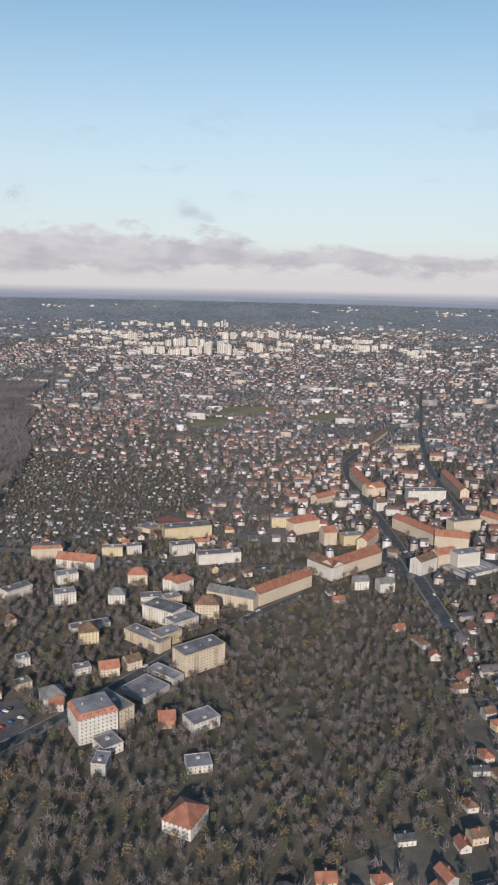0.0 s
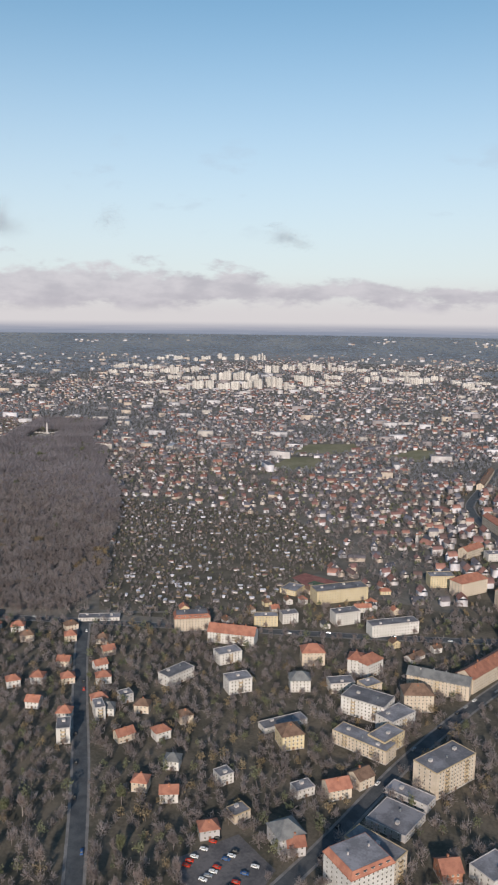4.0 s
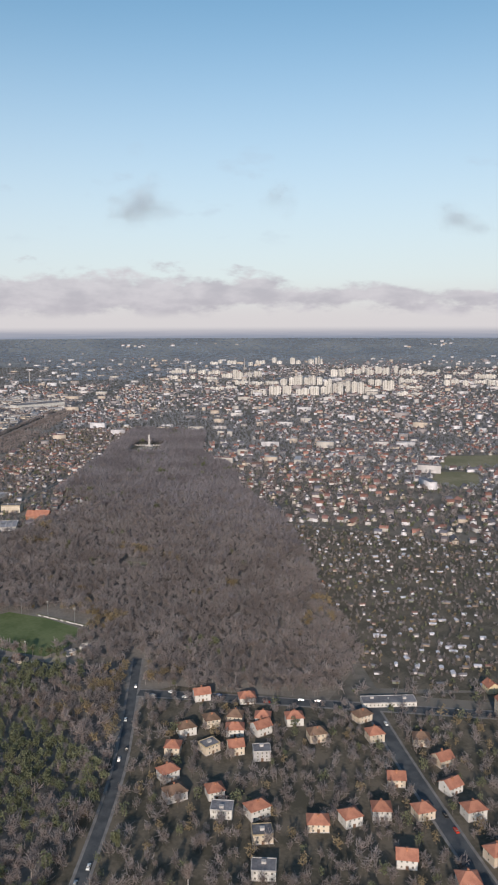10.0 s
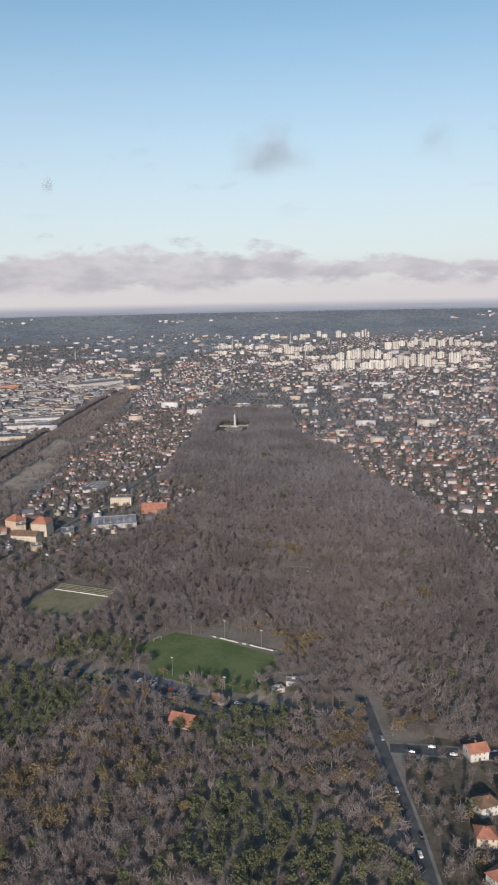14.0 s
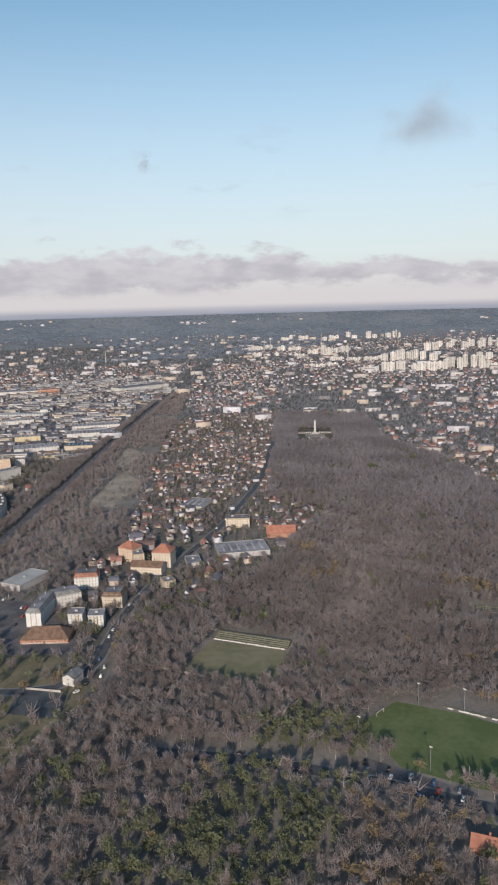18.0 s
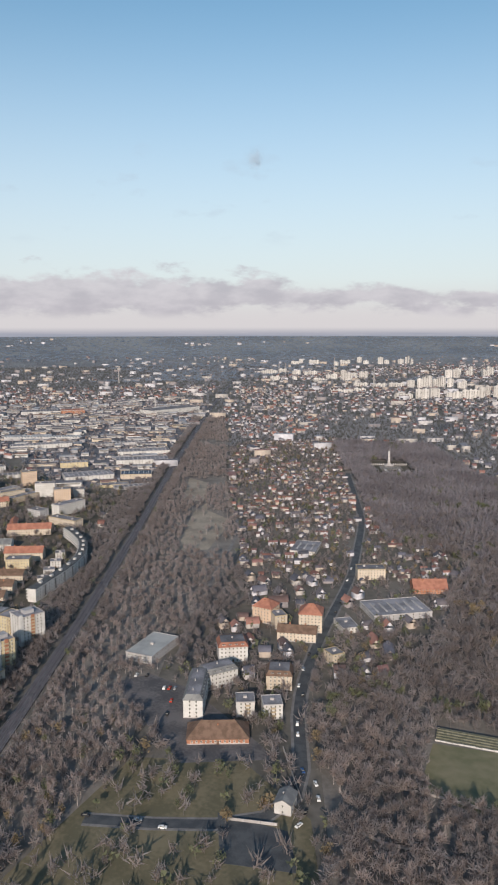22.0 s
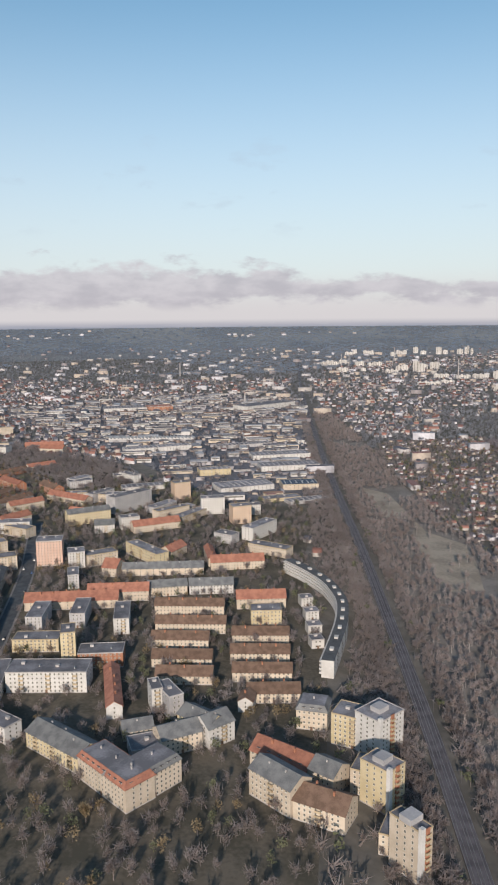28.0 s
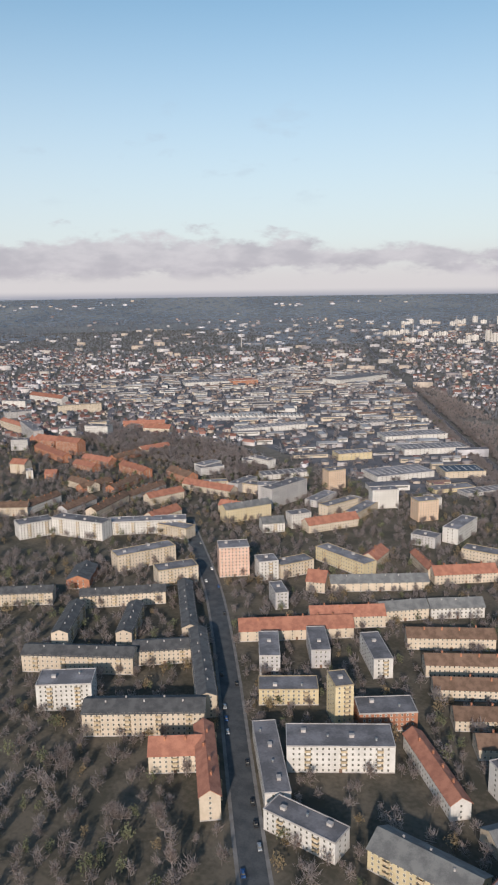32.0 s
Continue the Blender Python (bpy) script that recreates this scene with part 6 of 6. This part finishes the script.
houses("works_sheds", x, y, 47 + rng.choice((0, 90), n) + rng.normal(size=n) * 6, rng.uniform(3, 12, n), rng.uniform(2.4, 7, n), rng.uniform(1.4, 4.5, n), rng.uniform(0.05, 0.5, n),
       [M_HALL, M_HALLROOF], "small sheds, trucks and containers in works yards", "sheds")
# saw-tooth hall
saw = root("sawtooth_hall", -1853, 770, 40, "long grey works hall with a white saw-tooth roof", "hall")
part("wall", Shape().box(-62, 62, -9, 9, 0, 4).mesh("wall", WALL["grey"]), saw)
for i in range(24):
    u = -62 + i * 124 / 24
    part("roof_tooth", Shape().add([(u, -9, 4), (u + 5, -9, 4), (u, -9, 7), (u, 9, 4), (u + 5, 9, 4), (u, 9, 7)], [(0, 1, 2), (5, 4, 3), (1, 4, 5, 2), (3, 0, 2, 5)]).mesh("tooth", WALL["white"]), saw)

# scattered far roofs and greenhouses on the rim
n = 1500
a, r = rng.uniform(0.9, 2.9, n), rng.uniform(3500, 4330, n)
x, y = -600 + r * np.cos(a), r * np.sin(a)
k = seen_land(x, y) & (smooth(x, y, 330, 12) > 0.62) & (rng.random(n) < np.where(np.abs(r - 4190) < 60, 0.9, 0.12))
x, y = x[k], y[k]
n = len(x)
houses("distant_roofs", x, y, rng.uniform(20, 60, n), rng.uniform(7, 24, n), rng.uniform(6, 12, n), rng.uniform(4, 8, n), rng.uniform(0.3, 2, n), [M_HWALL, M_HALLROOF], "distant pale roofs towards the horizon", "houses")

# ---- trees ----
def scatter(poly, step, keep=1.0, pad=3.0):
    xs, ys = [p[0] for p in poly], [p[1] for p in poly]
    x, y = lattice(step, step, 20, (min(xs), max(xs), min(ys), max(ys)))
    x, y = x + rng.normal(size=len(x)) * step * 0.22, y + rng.normal(size=len(x)) * step * 0.22
    k = inside(poly, x, y) & free(x, y, pad) & (rng.random(len(x)) < keep)
    for q in (SAND, SAND_B):
        k &= ~(inside(q, x, y) & (rng.random(len(x)) < 0.9))
    k &= ~(inside(GREEN, x, y) & (rng.random(len(x)) < 0.85))
    return x[k], y[k]


# the woods: nearer trees in finer twigs
x, y = scatter(FOREST, 4.7)
kindv = smooth(x, y, 45, 4) + 0.5 * smooth(x, y, 14, 6) + rng.normal(size=len(x)) * 0.12
mixed = (y < 290) & (x > -900)
pine = (mixed & (kindv > 0.80) & (x > -860)) | (kindv > 1.30)
tan = (~pine) & (kindv < 0.36) & (y < 480)
grey = (~pine) & (~tan) & ((y < 300) & (rng.random(len(x)) < 0.4))
brown = ~(pine | tan | grey)
blur = rng.normal(size=len(x)) * 75
for name, sel, m, bark, lab in (("bare_woods", brown, M_BROWN, M_BARK, "dense bare brown winter woods"), ("pine_woods", pine, M_PINE, M_BARK, "dark green conifers in the woods"),
                                ("tan_woods", tan, M_TAN, M_BARK, "trees with tan winter leaves in the woods"), ("birch_woods", grey, M_GREYTWIG, M_BIRCH, "pale grey birches in the woods")):
    back_row = y + blur
    for c, nn, sz in ((back_row < 330, 170, 0.88), ((back_row >= 330) & (back_row < 600), 60, 1.55), (back_row >= 600, 24, 2.6)):
        s = sel & c
        q = rng.random(s.sum())
        narrow = 0.72 if m in (M_PINE, M_GREYTWIG) else 1.0
        # back rows of bare woods use the twig colour with haze mixed in
        m2 = M_HAZEMID if m is M_BROWN and nn == 24 else m
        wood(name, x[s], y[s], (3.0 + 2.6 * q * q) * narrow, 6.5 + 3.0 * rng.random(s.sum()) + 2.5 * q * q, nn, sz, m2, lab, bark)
# the railway woods
x, y = scatter(STRIP, 5.2)
q = smooth(x, y, 60, 8)
k = q > 0.18
x, y, q = x[k], y[k], q[k]
birch = rng.random(len(x)) < 0.6
wood("railway_birches", x[birch], y[birch], 1.7 + rng.random(birch.sum()), 7.5 + 4 * rng.random(birch.sum()), 60, 1.05, M_GREYTWIG, "pale bare birches along the railway", M_BIRCH)
wood("railway_thicket", x[~birch], y[~birch], 2.2 + rng.random((~birch).sum()), 4.5 + 3 * rng.random((~birch).sum()), 48, 1.2, M_GREYTWIG, "brown thicket along the railway")
x, y = scatter(THICKET, 5.0, 0.95, 1.5)
k = ~inside(STRIP, x, y)
x, y = x[k], y[k]
wood("railway_thicket", x, y, 2.6 + rng.random(len(x)), 6 + 3 * rng.random(len(x)), 60, 1.15, M_BROWN, "bare brown trees behind the apartment blocks", M_BARK)
x, y = scatter(BANK, 4.2, 1.0, 0.0)
side = np.array([(a + (b - a) * u - (d - c) / math.hypot(b - a, d - c) * o, c + (d - c) * u + (b - a) / math.hypot(b - a, d - c) * o)
                 for (a, c), (b, d) in zip(RAIL[:6], RAIL[1:7]) for u in np.linspace(0, 1, int(math.hypot(b - a, d - c) / 3.2)) for o in (-13.5, -9.5, 8.0, 11.5, 15.0)])
side += rng.normal(size=side.shape) * 1.3
x, y = np.concatenate([x, side[:, 0]]), np.concatenate([y, side[:, 1]])
wood("railway_thicket", x, y, 2.2 + rng.random(len(x)), 4.5 + 3 * rng.random(len(x)), 46, 1.25, M_BROWN, "brown thicket on the railway bank")
# garden and street trees near
for poly, step, keep, nn, sz, rad in ((FLATS, 6.2, 0.6, 100, 0.92, 2.9), (VILLAS, 5.9, 0.8, 92, 0.94, 2.9), (ALLOT, 5.4, 0.8, 24, 1.1, 1.5), (RAILHOMES, 6.0, 0.8, 36, 1.3, 2.2), (OLDTOWN, 7.5, 0.65, 26, 1.7, 2.3), (MIDTOWN, 6.4, 0.75, 34, 1.6, 2.6),
                                      ([(-1110, 144), (-1062, 306), (-1037, 428), (-999, 408), (-991, 338), (-1002, 297), (-942, 219), (-909, 119), (-1038, 116)], 5.8, 0.7, 95, 1.1, 3.0)):
    x, y = scatter(poly, step, keep, 1.5)
    k = seen_land(x, y)
    x, y = x[k], y[k]
    u = rng.random(len(x))
    g = u < 0.14
    t = (u > 0.14) & (u < 0.24)
    b = u >= 0.24
    h = rad * 2.4
    for s, m, lab in ((g, M_PINE, "dark evergreen garden trees"), (t, M_TAN, "tan-leaved garden trees and hedges"), (b, M_BROWN, "bare brown garden and street trees")):
        w = rng.random(s.sum())
        wood("garden_trees", x[s], y[s], rad * (0.7 + 0.6 * w), h * (0.8 + 0.5 * w), nn, sz, m, lab, low=0.05)
x, y = scatter(INDUSTRY, 13, 0.6, 2.0)
w = rng.random(len(x))
x2, y2 = scatter(GROVE, 6.0, 0.95)
w2 = rng.random(len(x2))
wood("grove", x2, y2, 3.2 + 2 * w2, 7 + 3 * w2, 70, 1.4, M_BROWN, "bare grove between flats and works")
wood("yard_trees", x, y, 2.4 + 2.0 * w, 5.0 + 3 * w, 40, 1.5, M_BROWN, "bare trees between works halls", low=0.1)
# between the houses further out
x, y = lattice(8.0, 8.0, 15, (-1660, 60, 120, 1350), 0)
x, y = x + rng.normal(size=len(x)) * 3, y + rng.normal(size=len(x)) * 3
k = zone_free(x, y) & ~inside(VILLAS, x, y) & ~inside(OLDTOWN, x, y) & ~inside(MIDTOWN, x, y) & ~inside(RAILHOMES, x, y) & free(x, y, 1.5)
k &= rng.random(len(x)) < 0.75
x, y = x[k], y[k]
g = rng.random(len(x)) < 0.2
# from y 900 on, twigs take the greyer colour with haze in it
for s, m in ((g & (y < 900), M_PINE), (~g & (y < 900), M_BROWN), (y >= 900, M_HAZEGREY)):
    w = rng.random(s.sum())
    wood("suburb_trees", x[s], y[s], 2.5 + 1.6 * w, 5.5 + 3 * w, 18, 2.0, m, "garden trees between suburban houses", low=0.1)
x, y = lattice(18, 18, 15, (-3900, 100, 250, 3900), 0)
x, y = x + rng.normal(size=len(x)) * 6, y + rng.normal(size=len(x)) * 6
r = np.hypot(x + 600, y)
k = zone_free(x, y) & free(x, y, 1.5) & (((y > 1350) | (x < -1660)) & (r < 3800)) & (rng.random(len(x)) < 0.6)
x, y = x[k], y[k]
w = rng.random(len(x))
wood("suburb_trees", x, y, 4.0 + 3.0 * w, 5.5 + 4 * w, 14, 3.6, M_HAZEGREY, "trees between distant houses", low=0.1)
# far woods up to the rim, their haze painted into the twig colour
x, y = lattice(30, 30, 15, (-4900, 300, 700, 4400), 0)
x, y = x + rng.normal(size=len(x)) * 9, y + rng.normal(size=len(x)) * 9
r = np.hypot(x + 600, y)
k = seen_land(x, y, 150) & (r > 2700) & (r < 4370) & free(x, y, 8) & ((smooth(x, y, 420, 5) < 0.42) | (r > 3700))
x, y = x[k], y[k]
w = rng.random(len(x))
wood("distant_woods", x, y, 15 + 5 * w, 3.5 + 2 * w, 30, 4.5, M_HAZEFAR, "distant dark woods below the horizon, haze put into their colour", low=0.0)

# scraps of low cloud drifting over the suburb: drifts of fine droplets
M_CLOUD = mat("grey_cloud_wisps", (0.62, 0.66, 0.72), (0.70, 0.74, 0.80), 8, 1.0, thin=0.5)


def cloud(x, y, z, lobes, seed):
    """A torn scrap of cloud; lobes: shift along and up, half length, half height, number of slivers."""
    r = np.random.default_rng(seed)
    out = []
    for a, b, ra, rb, n in lobes:
        tuft = r.normal(size=(14, 3)) * 0.42
        g = tuft[r.integers(0, 14, n)] + r.normal(size=(n, 3)) * 0.30
        c = np.stack([x + (a + g[:, 0] * ra) * 0.82, y + (a + g[:, 0] * ra) * 0.57 + g[:, 1] * ra * 0.7, z + b + g[:, 2] * rb], 1)
        out.append(c[:, None, :] + r.normal(size=(n, 3, 3)) * 0.085)
    tagged(new("cloud", soup("cloud", np.concatenate(out), [M_CLOUD])), "torn grey scrap of low cloud in the sky", "cloud", kind="stuff")


cloud(-952, 576, 325, ((5, 0, 17, 19, 92000), (-9, -3, 14, 12, 17000), (-22, 6, 10, 8, 4200), (-30, -7, 7, 11, 3600), (12, 24, 9, 9, 3600)), 3)
cloud(-735, 885, 326, ((0, 0, 24, 14, 44000), (-18, 14, 14, 8, 5600), (20, -10, 16, 8, 6400)), 5)
cloud(-823, 643, 329, ((0, 0, 14, 14, 16000),), 8)
cloud(-1227, 537, 326, ((0, 0, 5, 10, 8000),), 11)

# single trees at the near edges
KINDS = tree_kinds()
x, y = lattice(13, 13, 5, (-1560, -250, 130, 260), 0)
k = free(x, y, 2.5) & ~inside(GREEN, x, y) & seen_land(x, y, 0) & (rng.random(len(x)) < 0.30)
x, y = x[k], y[k]
for i in range(min(len(x), 130)):
    kind = int(rng.choice(4, p=(0.5, 0.22, 0.1, 0.18)))
    m = pose(float(x[i]), float(y[i]), 0, 0, 0, float(rng.uniform(0, 360)))
    if i < 4:
        KINDS[i].matrix_basis = m
    else:
        copy_thing(KINDS[kind], m)
